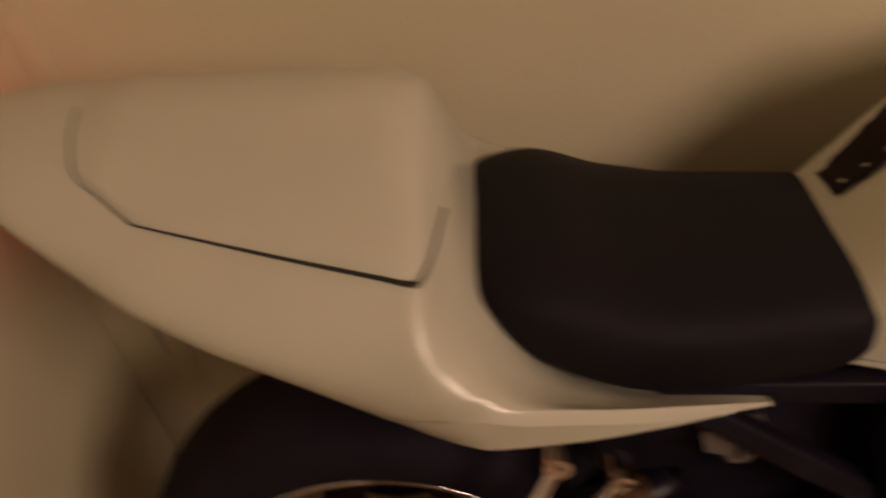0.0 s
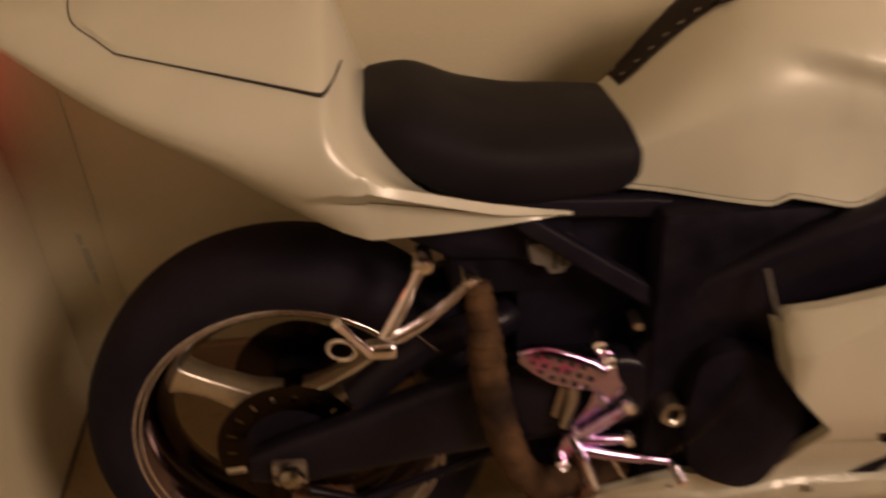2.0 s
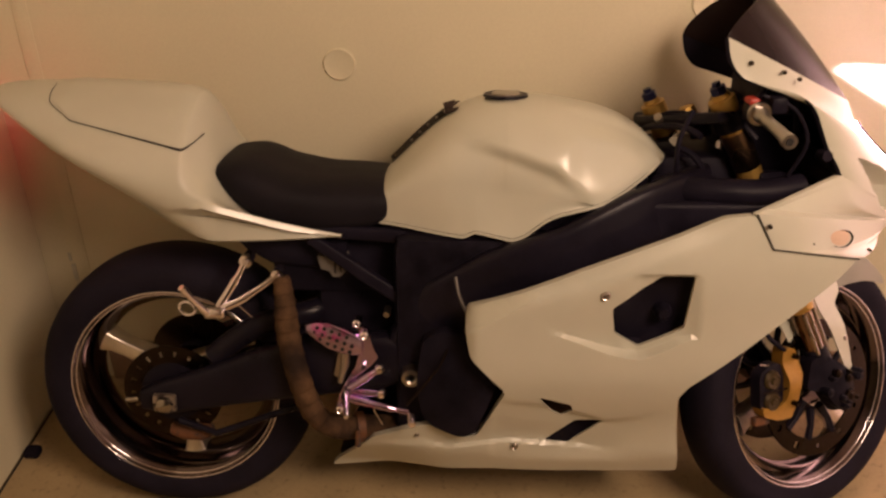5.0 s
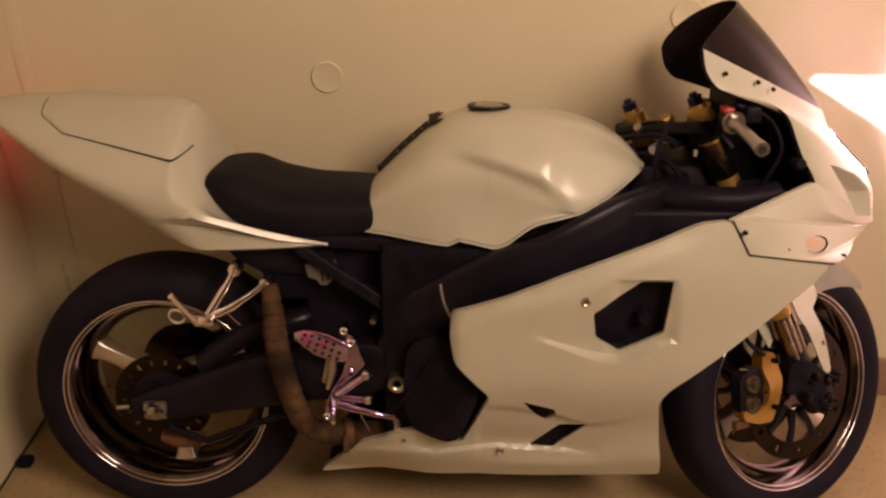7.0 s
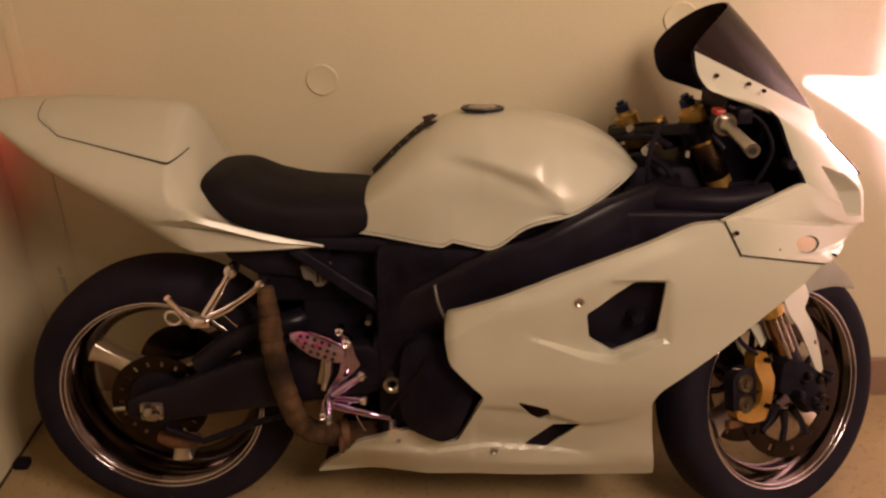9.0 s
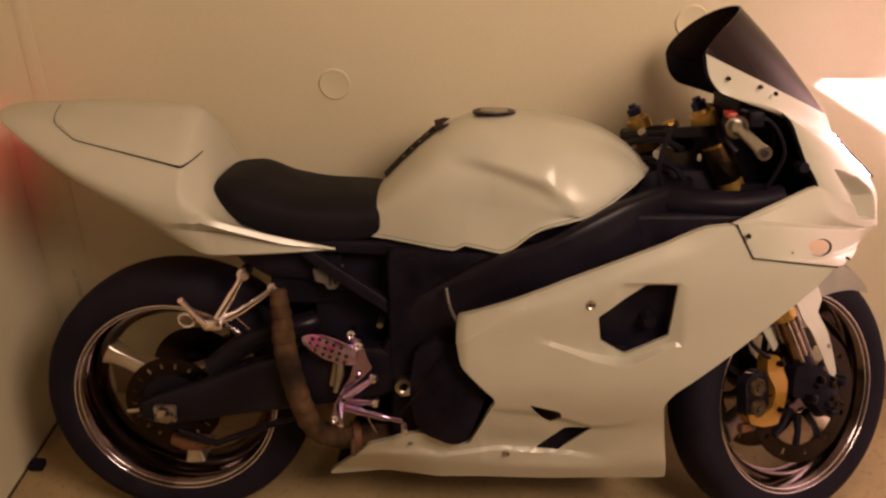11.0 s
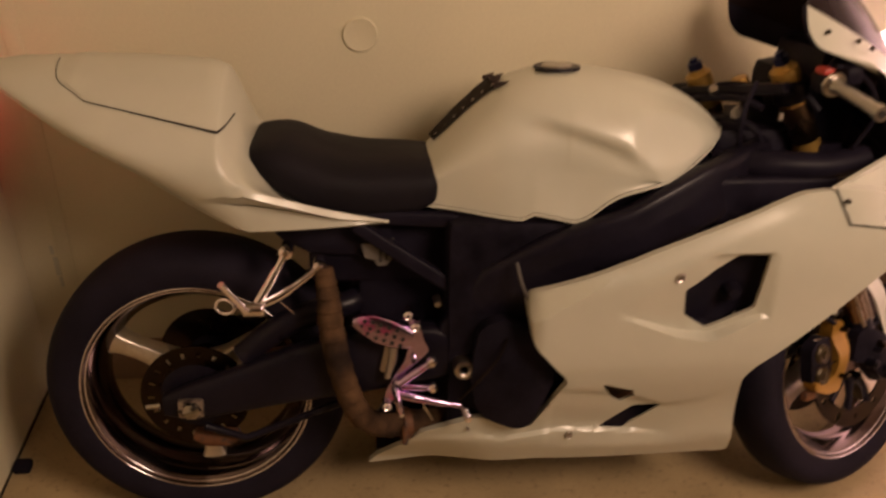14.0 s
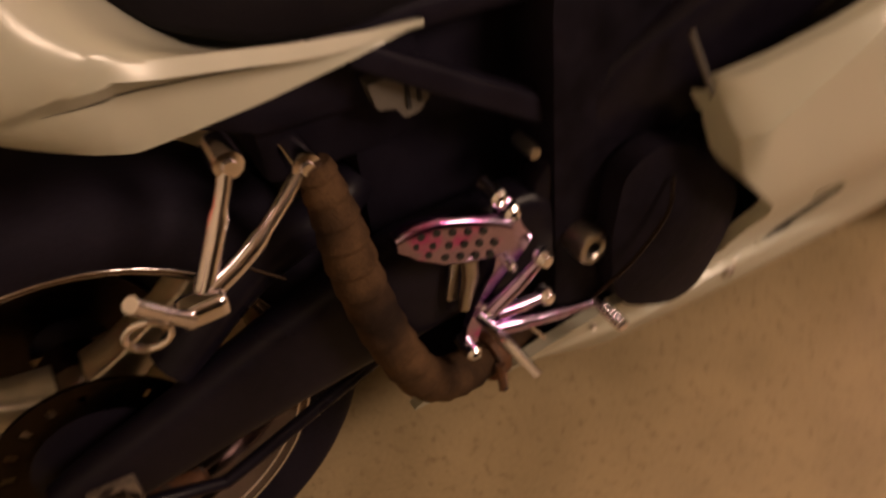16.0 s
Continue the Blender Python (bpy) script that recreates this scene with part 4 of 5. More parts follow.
part("engine_block", box(0.50, 1.02, -0.175, 0.175, 0.22, 0.70, 0.03), ENGINE, bike, "dark engine block")
part("radiator", box(1.02, 1.06, -0.19, 0.19, 0.33, 0.72, 0.008), ENGINE, bike)
part("battery_box", box(0.24, 0.66, -0.095, 0.095, 0.55, 0.695, 0.02), BLACK_PLASTIC, bike)
part("air_box", box(0.62, 1.02, -0.14, 0.14, 0.70, 0.80, 0.03), BLACK_PLASTIC, bike)
bar("under_tail", [(0.165, 0, 0.682, 0.010, 0.09), (0.20, 0, 0.668, 0.026, 0.105), (0.25, 0, 0.655, 0.042, 0.11), (0.40, 0, 0.650, 0.050, 0.11)], BLACK_PLASTIC, power=0.25)
COVER = [(0.560, 0.500), (0.600, 0.520), (0.655, 0.500), (0.712, 0.415), (0.664, 0.290), (0.635, 0.282), (0.560, 0.312), (0.545, 0.40)]
part("shock_absorber", tube([(0.40, 0.0, 0.33), (0.41, 0.0, 0.60)], 0.055, 20), BLACK_PLASTIC, bike)
part("linkage_block", box(0.33, 0.53, -0.085, 0.085, 0.36, 0.60, 0.03), BLACK_PLASTIC, bike)
part("inner_fairing_panel", box(0.98, 1.23, -0.188, -0.160, 0.69, 0.780, 0.013, segments=4), BLACK_PLASTIC, bike)
part("clutch_cover", panel(COVER, [], lambda x, z: -0.212 - 0.022 * (1 - min(1, ((x - 0.645) / 0.1) ** 2 + ((z - 0.39) / 0.13) ** 2)), 0.03, r=0.03), ENGINE, bike, "black clutch cover")
part("oil_sight_glass", weld(lathe([(0.0085, -0.190), (0.0085, -0.200), (0.012, -0.203), (0.019, -0.202), (0.021, -0.196), (0.021, -0.165), (0.0085, -0.165)], 28, (0.535, 0, 0.407))), STEEL, bike, "steel ring of the pivot")
part("clutch_cable", tube(smooth([(0.610, -0.226, 0.485), (0.594, -0.240, 0.455), (0.560, -0.235, 0.405), (0.525, -0.215, 0.352)], 6), 0.0022, 8), DARK_STEEL, bike)
part("frame_cable", tube(smooth([(0.625, -0.212, 0.635), (0.633, -0.226, 0.60), (0.648, -0.226, 0.565)], 5), 0.003, 8), GREY, bike)
for x, y, z, r in ((0.572, -0.170, 0.585, 0.008), (0.4845, -0.166, 0.534, 0.0075)):
    part("frame_bolt", weld(lathe([(0.0001, -0.004), (r * 0.8, -0.004), (r, 0.0), (r, 0.03), (0.0001, 0.03)], 14, (x, y, z))), STEEL, bike)
res = part("fluid_reservoir", panel([(0.342, 0.645), (0.404, 0.645), (0.400, 0.612), (0.388, 0.600), (0.372, 0.599), (0.366, 0.612), (0.348, 0.616)], [], lambda x, z: -0.128, 0.03, r=0.004), GREY, bike, "translucent grey fluid reservoir")
part("reservoir_mark", box(0.376, 0.380, -0.1305, -0.1285, 0.608, 0.632), DARK_GAP_SHADE, res)
part("reservoir_mark", box(0.387, 0.391, -0.1305, -0.1285, 0.612, 0.634), DARK_GAP_SHADE, res)

# ---- exhaust with heat wrap ----
line = smooth([(0.272, -0.155, 0.610), (0.278, -0.166, 0.555), (0.284, -0.174, 0.480), (0.302, -0.176, 0.385), (0.331, -0.176, 0.305), (0.378, -0.165, 0.268), (0.440, -0.145, 0.262), (0.56, -0.10, 0.24)], 14)
rad = [(0.0232 + 0.0030 * (i % 5) / 5) * min(1, 0.68 + 0.32 * i / 22) for i in range(len(line))]
pipe = part("exhaust_pipe", tube(line, rad, 20), WRAP, bike, "exhaust pipe bound in brown heat wrap", 25)
part("pipe_clamp", tube([(0.412, -0.155, 0.264), (0.428, -0.150, 0.263)], 0.033, 20), RUST, pipe)
part("clamp_bolt", tube([(0.420, -0.190, 0.238), (0.420, -0.184, 0.275)], 0.006, 8), RUST, pipe)

# ---- pillion peg hanger ----
hanger = part("pillion_hanger", tube(smooth([(0.204, -0.158, 0.644), (0.182, -0.172, 0.605), (0.150, -0.19, 0.556)], 5), [0.0068] * 5 + [0.0092] * 6, 14), CHROME, bike, "chrome pillion foot peg hanger")
part("hanger_arm", tube(smooth([(0.265, -0.156, 0.613), (0.230, -0.172, 0.590), (0.190, -0.185, 0.567), (0.142, -0.195, 0.549)], 5), [0.0066] * 8 + [0.0085] * 8, 14), CHROME, hanger)
for x, y, z in ((0.204, -0.160, 0.644), (0.265, -0.158, 0.613)):
    part("hanger_bolt", weld(lathe([(0.0001, -0.010), (0.006, -0.010), (0.007, -0.006), (0.013, -0.005), (0.014, 0.0), (0.013, 0.03), (0.0001, 0.03)], 18, (x, y, z))), CHROME, hanger)
part("hanger_knuckle", box(0.122, 0.166, -0.212, -0.186, 0.537, 0.560, 0.009, segments=3), CHROME, hanger)
part("pillion_peg", tube([(0.130, -0.208, 0.550), (0.114, -0.228, 0.584), (0.097, -0.246, 0.620)], [0.0085, 0.0058, 0.0068], 14), CHROME, hanger, "folded chrome pillion peg")
ringp = [(0.098 + 0.017 * math.cos(a), -0.226 - 0.004 * math.cos(a), 0.568 + 0.014 * math.sin(a)) for a in (2 * math.pi * k / 20 for k in range(21))]
part("hanger_loop", tube(ringp, 0.0029, 8, cap=False), CHROME, hanger)
part("hanger_spring", tube([(0.19, -0.19, 0.560), (0.216, -0.192, 0.534)], 0.0015, 6), DARK_STEEL, hanger)

# ---- rider foot rest, brake pedal and master cylinder ----
rest = part("foot_rest_plate", panel([(0.428, 0.516), (0.448, 0.508), (0.456, 0.470), (0.468, 0.446), (0.456, 0.432), (0.436, 0.412), (0.420, 0.398), (0.414, 0.372), (0.400, 0.350), (0.390, 0.322), (0.378, 0.326), (0.384, 0.360), (0.400, 0.392), (0.420, 0.424), (0.430, 0.462)], [], lambda x, z: -0.186, 0.010, step=0.02, r=0.006), PURPLE, bike, "chrome rear-set foot rest plate with a pink reflection in its purple colour")
for x, z, r in ((0.427, 0.524, 0.009), (0.441, 0.498, 0.010), (0.385, 0.328, 0.009), (0.407, 0.376, 0.007), (0.437, 0.430, 0.006)):
    part("plate_bolt", weld(lathe([(0.003, -0.010), (r * 0.6, -0.012), (r, -0.008), (r, 0.02), (0.003, 0.02)], 18, (x, -0.188, z))), CHROME, rest)
for a, c in (((0.409, 0.381), (0.471, 0.426)), ((0.414, 0.374), (0.473, 0.370))):
    arm = part("lever_arm", tube([(a[0], -0.196, a[1]), ((a[0] + c[0]) / 2, -0.198, (a[1] + c[1]) / 2), (c[0], -0.198, c[1])], [0.008, 0.0085, 0.0065], 12), PURPLE, rest, "polished linkage arm")
    part("arm_ball", weld(lathe([(0.0001, -0.009), (0.006, -0.0085), (0.010, -0.004), (0.0115, 0.002), (0.010, 0.010), (0.0001, 0.012)], 18, (c[0], -0.200, c[1]))), CHROME, arm)
bm = bmesh.new()
stations = [(0.436, 0.017, 0.476), (0.420, 0.025, 0.479), (0.395, 0.029, 0.485), (0.365, 0.029, 0.494), (0.340, 0.021, 0.502), (0.323, 0.008, 0.507)]
rows = []
for i, (x, h, z) in enumerate(stations):
    y = -0.194 + 0.018 * i / 5
    rows.append([(x, y + 0.010 * math.copysign(abs(math.cos(q)) ** 0.4, math.cos(q)), z + h * math.copysign(abs(math.sin(q)) ** 0.7, math.sin(q))) for q in (2 * math.pi * j / 20 for j in range(20))])
peg = part("foot_peg", skin(rows, True, True), PURPLE, rest, "drilled chrome foot peg with a pink reflection in its purple colour", 50)
for k in range(16):
    col, row = k // 3, k % 3
    x = 0.341 + 0.0150 * col + 0.005 * row
    z = 0.5035 - 0.34 * (x - 0.340) + (0.0, 0.0155, -0.0155)[row] * (1 if col else 0.72)
    y = -0.176 - 0.018 * (x - 0.323) / 0.113 - 0.0103
    part("peg_hole", weld(lathe([(0.0001, -0.0008), (0.0040, -0.0006), (0.0044, 0.004), (0.0001, 0.004)], 12, (x, y, z))), DARK_GAP_SHADE, peg)
pedal = part("brake_pedal", tube(smooth([(0.408, -0.200, 0.360), (0.45, -0.204, 0.350), (0.50, -0.205, 0.338), (0.534, -0.205, 0.331)], 5), [0.0095] * 5 + [0.008] * 5 + [0.006] * 6, 10), PURPLE, bike, "chrome brake pedal with a pink reflection in its purple colour")
part("pedal_tip", tube([(0.533, -0.204, 0.333), (0.536, -0.225, 0.331), (0.539, -0.252, 0.328)], [0.006, 0.0065, 0.0065], 12), CHROME, pedal, "knurled chrome pedal tip")
for k in range(6):
    f = k / 6
    part("tip_ridge", tube([(0.536 + 0.003 * f, -0.220 - 0.030 * f, 0.331 - 0.003 * f), (0.536 + 0.003 * f, -0.2225 - 0.030 * f, 0.331 - 0.003 * f)], 0.0080, 12), CHROME, pedal)
part("pedal_spring", tube([(0.457, -0.19, 0.345), (0.457, -0.192, 0.326), (0.474, -0.195, 0.296)], 0.0022, 8), CHROME, pedal)
part("pedal_stop", tube([(0.400, -0.190, 0.372), (0.401, -0.227, 0.376), (0.406, -0.254, 0.370), (0.411, -0.281, 0.362)], [0.0075, 0.0072, 0.0058, 0.0048], 12), CHROME, pedal)
part("master_cylinder", tube([(0.400, -0.175, 0.470), (0.398, -0.178, 0.425), (0.386, -0.18, 0.385)], [0.010, 0.009, 0.006], 12), STEEL, rest)
part("heel_guard", panel([(0.372, 0.395), (0.384, 0.45), (0.392, 0.45), (0.384, 0.39)], [], lambda x, z: -0.170, 0.004, r=0.004), STEEL, rest)

# ---- fork, bars and front brakes (turned with the steering) ----


FORK = Vector((-math.sin(radians(26.0)), 0, math.cos(radians(26.0))))


def on_fork(side, along, out=0.0, ahead=0.0):
    """A point of a fork leg, along metres up from the wheel's axle."""
    base = Vector((1.40, side * 0.103, 0.302))
    return base + FORK * along + Vector((ahead * AXIS.z, side * out, -ahead * AXIS.x))


for side in (-1, 1):
    part("fork_tube", steered(tube([on_fork(side, 0.26), on_fork(side, 0.30), on_fork(side, 0.50), on_fork(side, 0.690)], [0.0255, 0.0262, 0.0262, 0.0250], 24)), GOLD, bike, "gold upper fork tube")
    part("fork_sleeve", steered(tube([on_fork(side, 0.560), on_fork(side, 0.562), on_fork(side, 0.640)], [0.0265, 0.0275, 0.0275], 24)), SLIDER, bike, "brown clamp sleeve on the fork tube")
    part("fork_slider", steered(tube([on_fork(side, 0.10), on_fork(side, 0.27)], 0.0245, 20)), SLIDER, bike, "polished fork slider")
    foot = part("fork_foot", steered(tube([on_fork(side, -0.035), on_fork(side, 0.0), on_fork(side, 0.06), on_fork(side, 0.125)], [0.020, 0.031, 0.028, 0.026], 18)), BLACK_METAL, bike, "black fork foot")
    part("fork_cap", steered(tube([on_fork(side, 0.688), on_fork(side, 0.712), on_fork(side, 0.713), on_fork(side, 0.722)], [0.0265, 0.0265, 0.018, 0.017], 16)), GOLD, bike)
    part("fork_adjuster", steered(tube([on_fork(side, 0.722), on_fork(side, 0.737), on_fork(side, 0.738), on_fork(side, 0.746)], [0.016, 0.016, 0.009, 0.009], 6)), BLUE, bike, "blue anodised fork adjuster")
    part("fork_ring", steered(tube([on_fork(side, 0.222), on_fork(side, 0.250)], 0.029, 24)), GOLD, bike)
    for k in (-1, 0, 1):
        part("slider_rib", steered(tube([on_fork(side, 0.115, 0.021, 0.014 * k), on_fork(side, 0.215, 0.021, 0.014 * k)], 0.0045, 8)), STEEL, foot)
    lump = panel([(1.318, 0.392), (1.350, 0.398), (1.385, 0.380), (1.424, 0.350), (1.452, 0.318), (1.446, 0.278), (1.412, 0.262), (1.376, 0.284), (1.348, 0.318), (1.316, 0.322)], [], lambda x, z: side * (0.128 + 0.016 * math.cos(34 * (x - 1.39)) * math.cos(22 * (z - 0.33))), 0.034, r=0.014)
    part("axle_clamp", steered(lump), ENGINE, foot, "black axle clamp at the fork foot")
    part("axle_nut", steered(weld(lathe([(0.0001, 0), (0.006, 0), (0.008, side * -0.004), (0.014, side * -0.005), (0.015, side * -0.02), (0.0001, side * -0.02)], 6, (1.412, side * 0.152, 0.303)))), DARK_STEEL, foot)
    gold = panel([(1.248, 0.424), (1.280, 0.420), (1.296, 0.398), (1.304, 0.365), (1.295, 0.328), (1.299, 0.300), (1.280, 0.268), (1.240, 0.268), (1.204, 0.280), (1.198, 0.302), (1.216, 0.298), (1.244, 0.296), (1.262, 0.306), (1.264, 0.350), (1.254, 0.385)], [], lambda x, z: side * (0.112 + 0.006 * math.cos(60 * (z - 0.34))), 0.030, r=0.008)
    cal = part("brake_caliper", steered(gold), CALIPER, bike, "gold radial brake caliper")
    body = part("caliper_body", steered(panel([(1.196, 0.374), (1.236, 0.392), (1.262, 0.384), (1.262, 0.288), (1.232, 0.280), (1.198, 0.292)], [], lambda x, z: side * 0.100, 0.028, r=0.014)), BLACK_METAL, cal, "dark caliper body")
    for z in (0.310, 0.356):
        part("caliper_piston", steered(weld(lathe([(0.0001, side * 0.008), (0.007, side * 0.008), (0.009, side * 0.004), (0.017, side * 0.005), (0.0215, 0.0), (0.0215, side * -0.02), (0.0001, side * -0.02)], 24, (1.228, side * 0.104, z)))), PISTON, body)
    part("caliper_bridge", steered(tube([(1.200, side * 0.108, 0.333), (1.262, side * 0.110, 0.335)], 0.0022, 8)), DARK_STEEL, body)
    part("pad_pin", steered(tube([(1.190, side * 0.106, 0.396), (1.214, side * 0.106, 0.391)], 0.0014, 8)), STEEL, body)
    rng = random.Random(5)
    for k in range(11):
        bx, bz, br = 1.345 + 0.095 * rng.random(), 0.280 + 0.085 * rng.random(), 0.004 + 0.006 * rng.random()
        part("clamp_bolt", steered(weld(lathe([(0.0001, side * 0.007), (br * 0.6, side * 0.007), (br * 0.7, side * 0.004), (br, side * 0.003), (br, side * -0.02), (0.0001, side * -0.02)], 10, (bx, side * 0.146, bz)))), DARK_STEEL if k % 3 == 0 else BLACK_METAL, foot)
    part("brake_pad", steered(box(1.192, 1.232, side * 0.085 - 0.008, side * 0.085 + 0.008, 0.258, 0.276, 0.003)), RUST, cal)
    part("brake_hose", steered(tube(smooth([(1.255, side * 0.11, 0.418), (1.215, side * 0.10, 0.455), (1.20, side * 0.09, 0.52), (1.22, side * 0.08, 0.62)], 6), 0.005, 8)), BLACK_PLASTIC, cal)
    for z in (0.300, 0.402):
        part("caliper_bolt", steered(weld(lathe([(0.0001, side * 0.006), (0.004, side * 0.006), (0.006, side * 0.002), (0.006, side * -0.012), (0.0001, side * -0.012)], 12, (1.282, side * 0.118, z)))), DARK_STEEL, cal)
part("triple_clamp", steered(box(1.055, 1.125, -0.130, 0.130, 0.893, 0.917, 0.010)), BLACK_METAL, bike, "black top yoke")
part("lower_clamp", steered(box(1.16, 1.23, -0.135, 0.135, 0.760, 0.795, 0.008)), BLACK_METAL, bike)
part("steering_stem_nut", steered(tube([(1.098, 0, 0.910), (1.090, 0, 0.930)], [0.020, 0.016], 8)), GOLD, bike)
grip_bar = part("clip_on_bar", tube(smooth([(1.170, -0.212, 0.956), (1.172, -0.250, 0.951), (1.174, -0.29, 0.946), (1.177, -0.352, 0.938)], 5), [0.0145] * 3 + [0.0108] * 12 + [0.0112], 20), STEEL, bike, "bare aluminium clip-on handlebar")
part("bar_flange", tube([(1.1690, -0.208, 0.9565), (1.1698, -0.214, 0.9555)], [0.0215, 0.0215], 24), STEEL, grip_bar)
part("bar_end", tube([(1.1765, -0.340, 0.939), (1.1772, -0.358, 0.937)], [0.0128, 0.0128], 20), STEEL, grip_bar)
part("bar_end_hole", tube([(1.1770, -0.3575, 0.937), (1.1773, -0.3592, 0.9368)], 0.0068, 14), DARK_GAP_SHADE, grip_bar)
part("clip_on_bar", tube([(1.045, 0.12, 0.885), (1.03, 0.18, 0.872)], 0.0125, 14), BLACK_METAL, bike)
part("bar_clamp", steered(tube([on_fork(-1, 0.648), on_fork(-1, 0.682)], 0.034, 20)), BLACK_METAL, grip_bar)
part("ignition_switch", steered(tube([(1.13, 0, 0.87), (1.118, 0, 0.905)], [0.022, 0.020], 16)), BLACK_PLASTIC, bike)
part("kill_switch", box(1.152, 1.172, -0.206, -0.168, 0.970, 0.982, 0.005), RED, bike, "red switch on the handlebar")
part("wiring_loom", box(1.02, 1.20, -0.07, 0.17, 0.74, 0.845, 0.03), BLACK_PLASTIC, bike)
part("gauge_bracket", box(1.16, 1.33, -0.03, 0.12, 0.79, 0.955, 0.03), BLACK_PLASTIC, bike)
part("gauge_pod", box(1.20, 1.30, -0.10, 0.10, 0.93, 1.0, 0.02), BLACK_PLASTIC, bike)
part("nose_liner", box(1.15, 1.325, -0.165, 0.12, 0.76, 0.800, 0.015), BLACK_PLASTIC, bike, "black inner fairing panel")
part("air_duct", tube(smooth([(1.02, -0.10, 0.785), (1.10, -0.150, 0.795), (1.20, -0.165, 0.795), (1.285, -0.155, 0.805)], 6), 0.027, 18), BLACK_PLASTIC, bike)
part("switch_pod", box(1.155, 1.185, -0.200, -0.150, 0.935, 0.970, 0.008), BLACK_PLASTIC, bike, "black switch housing on the handlebar")
part("brake_lever_mount", box(1.19, 1.22, -0.215, -0.165, 0.955, 0.985, 0.008), BLACK_PLASTIC, bike)
part("hose_fitting", tube([(1.060, -0.085, 0.885), (1.050, -0.098, 0.880)], [0.009, 0.011], 8), STEEL, bike)
part("hose_fitting", tube([(1.035, -0.02, 0.905), (1.028, -0.03, 0.915)], [0.007, 0.009], 8), STEEL, bike)
part("wire_connector", weld(box(1.124, 1.132, -0.123, -0.116, 0.872, 0.886, 0.0025)), PLUG, bike, "white plastic wire connector")
part("wire_connector", box(1.151, 1.162, -0.157, -0.147, 0.796, 0.803, 0.002), PLUG, bike)
part("duct_clip", tube([(1.304, -0.180, 0.876), (1.306, -0.204, 0.877)], [0.012, 0.010], 10), BLACK_PLASTIC, bike)
for pts, r in (([(1.08, -0.10, 0.94), (1.05, -0.13, 0.88), (1.06, -0.12, 0.80), (1.10, -0.1, 0.74)], 0.005), ([(1.16, -0.18, 0.95), (1.20, -0.16, 1.00), (1.26, -0.12, 0.98), (1.28, -0.1, 0.9)], 0.005), ([(1.03, 0.06, 0.890), (1.06, 0.0, 0.918), (1.11, -0.06, 0.925), (1.15, -0.12, 0.940)], 0.004), ([(1.02, 0.10, 0.86), (1.03, 0.02, 0.885), (1.07, -0.06, 0.90), (1.10, -0.1, 0.89)], 0.007), ([(1.03, 0.02, 0.84), (1.05, -0.07, 0.865), (1.09, -0.1, 0.85), (1.12, -0.1, 0.80)], 0.007), ([(1.10, -0.05, 0.90), (1.13, -0.06, 0.93), (1.16, -0.1, 0.93), (1.2, -0.12, 0.89)], 0.006), ([(1.25, -0.17, 0.83), (1.27, -0.19, 0.9), (1.24, -0.19, 0.96), (1.18, -0.19, 0.985)], 0.004)):
    part("cable", tube(smooth(pts, 6), r, 8), BLACK_PLASTIC, bike)

# front mudguard
rows = []
for i in range(25):
    a = radians(41 + 101 * i / 24)
    skirt = 0.085 * min(1, i / 9) ** 0.8 if i < 12 else 0.085 - 0.05 * min(1, (i - 12) / 6)
    wide = 0.078 * min(1, 0.55 + 0.45 * (i / 6) ** 0.7)
    row = []
    for j in range(13):
        q = -1 + j / 6
        edge_in = max(0, abs(q) - 0.6) / 0.4
        row.append((1.40 + (0.322 - 0.012 * q * q - skirt * edge_in) * math.cos(a), wide * math.copysign(min(1, abs(q) / 0.7), q), 0.302 + (0.322 - 0.012 * q * q - skirt * edge_in) * math.sin(a)))
    rows.append(row)
bm = skin(rows)
bmesh.ops.solidify(bm, geom=bm.faces[:], thickness=0.003)
guard = part("front_mudguard", steered(bm), WHITE, bike, "pearl white front mudguard", 40)
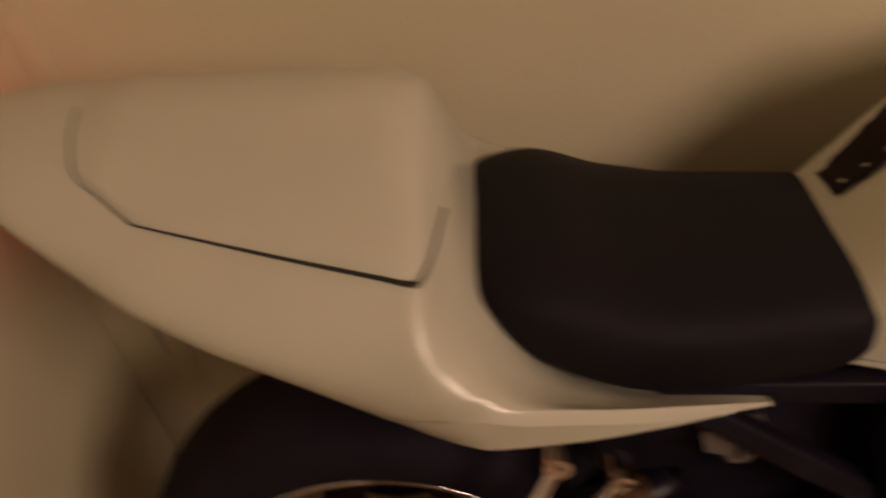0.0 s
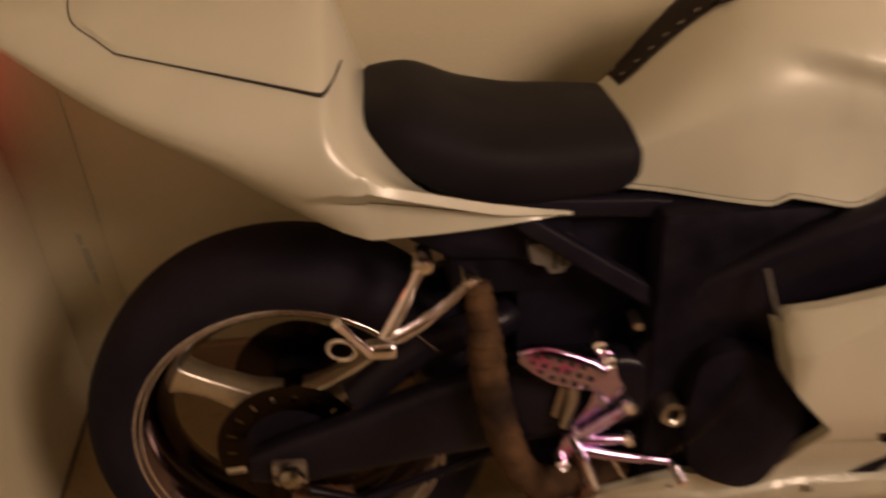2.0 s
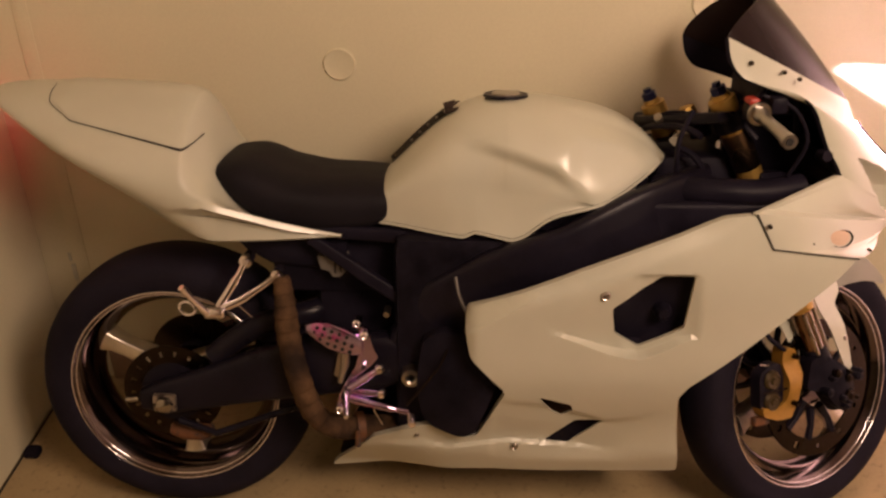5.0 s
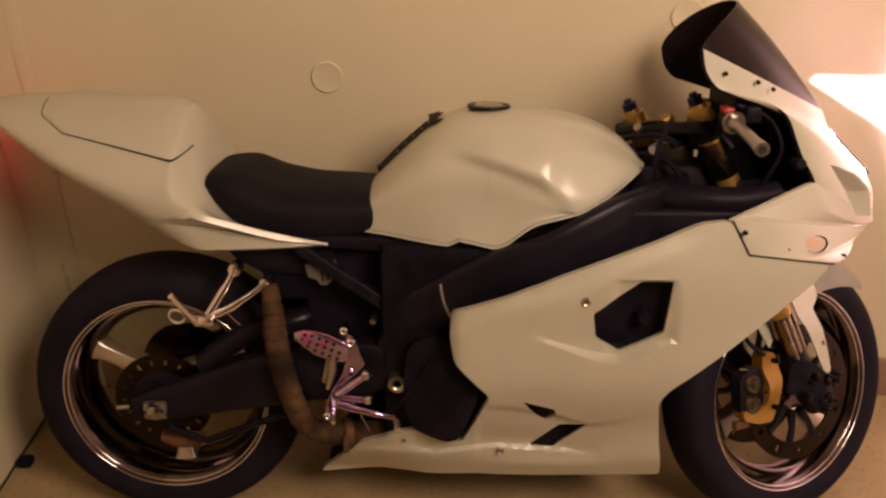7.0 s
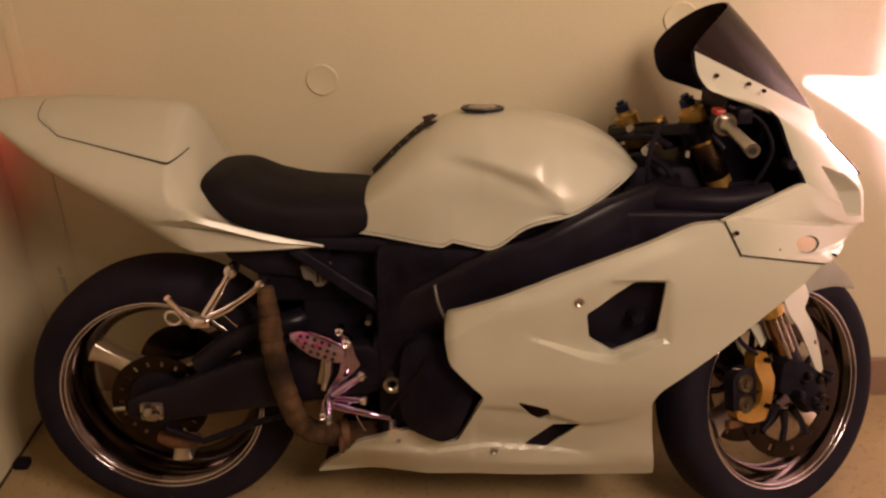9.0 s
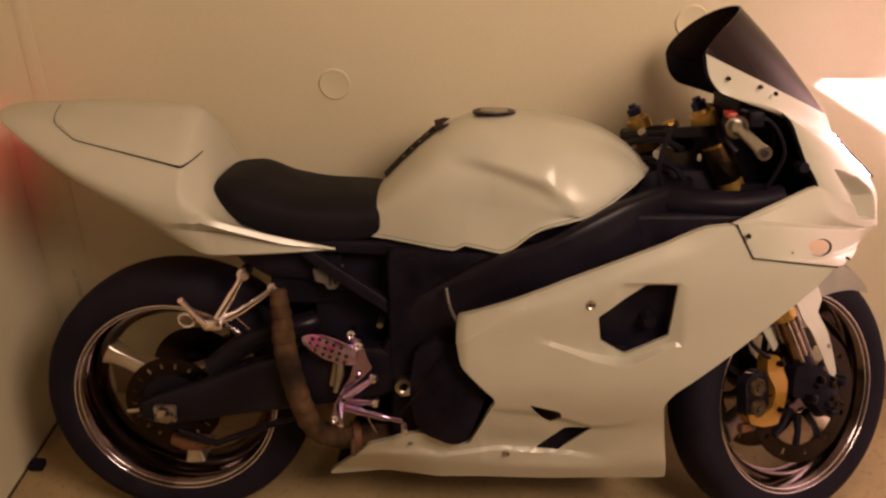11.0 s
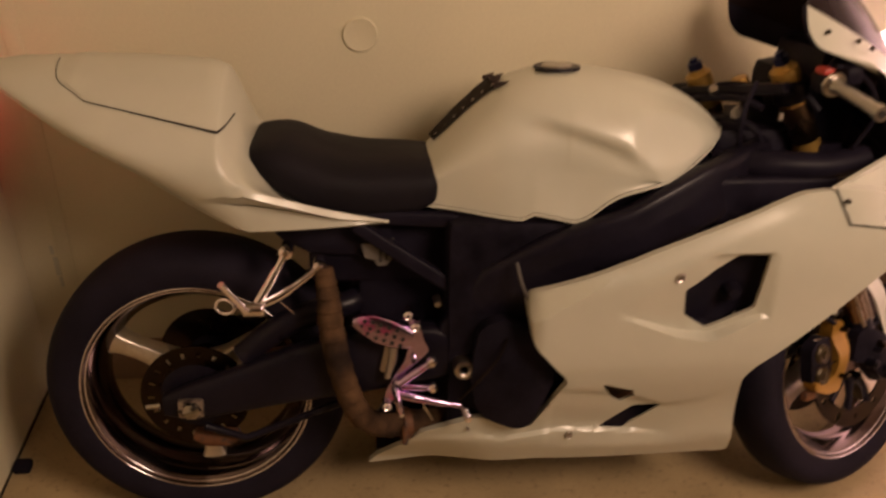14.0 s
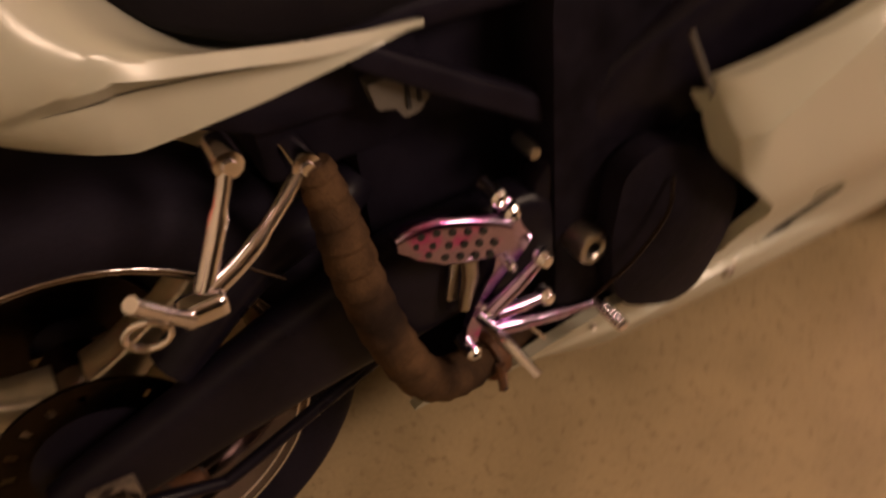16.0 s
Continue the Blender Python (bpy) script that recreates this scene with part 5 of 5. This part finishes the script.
for side in (-1, 1):
    arm = panel([(1.335, 0.60), (1.42, 0.595), (1.425, 0.525), (1.398, 0.500), (1.427, 0.406), (1.440, 0.352), (1.421, 0.350), (1.394, 0.405), (1.350, 0.490)], [], lambda x, z: side * (0.085 + 0.040 * min(1, max(0, 0.56 - z) / 0.1)), 0.003, r=0.008)
    part("mudguard_arm", steered(arm), WHITE, guard)
    part("arm_bolt", steered(weld(lathe([(0.0001, side * 0.004), (0.004, side * 0.004), (0.006, 0.0), (0.0001, 0.0)], 12, (1.414, side * 0.126, 0.425)))), STEEL, guard)
    part("guard_tab", steered(panel([(1.262, 0.520), (1.300, 0.520), (1.312, 0.437), (1.298, 0.420), (1.266, 0.470)], [], lambda x, z: side * 0.082, 0.003, r=0.005)), WHITE, guard)

pan_rows = [[(x, y, z) for y, z in ((-w, zb), (w, zb), (w + 0.02, zt), (-w - 0.02, zt))] for x, w, zb, zt in ((0.362, 0.052, 0.130, 0.150), (0.46, 0.066, 0.146, 0.19), (0.56, 0.100, 0.158, 0.20), (1.06, 0.110, 0.160, 0.20))]
part("belly_pan", weld(skin(pan_rows, True, True)), BLACK_PLASTIC, bike, "black inside of the belly pan")
part("side_stand", tube([(0.56, 0.15, 0.30), (0.50, 0.25, 0.07)], [0.012, 0.010], 10), BLACK_METAL, bike)

# ---- small things on the floor ----
wedge = box(-0.468, -0.430, 0.078, 0.112, 0.0, 0.022, 0.008)
tagged(part("rubber_wedge", wedge, RUBBER), "small black rubber wedge on the floor at the wall", "door wedge")
setting("baseboard_gap", box(X0 + 0.0005, X0 + 0.003, Y0, Y1 - 0.01, 0.0, 0.004), DARK_GAP_SHADE, "dark gap along the foot of the wall", "gap")
setting("baseboard", box(-0.352, X1 - 0.002, Y1 - 0.019, Y1 - 0.0005, 0.0, 0.120, 0.004), BOARD, "brown baseboard along the foot of the wall", "baseboard")
setting("trim", box(-0.391, -0.356, Y1 - 0.0025, Y1 - 0.0003, 0.0, 2.2, 0.001), WALL, "narrow cream painted trim near the corner", "trim")
chip = bmesh.new()
for x, z, w, tall in ((-0.398, 0.345, 0.006, 0.026), (-0.396, 0.300, 0.004, 0.014), (-0.402, 0.392, 0.004, 0.012)):
    box(x - w, x + w, Y1 - 0.0025, Y1 - 0.0004, z - tall, z + tall, 0.0008, bm=chip)
setting("wall_chip", chip, WHITE, "pale flake of paint by the corner of the wall", "paint flake")
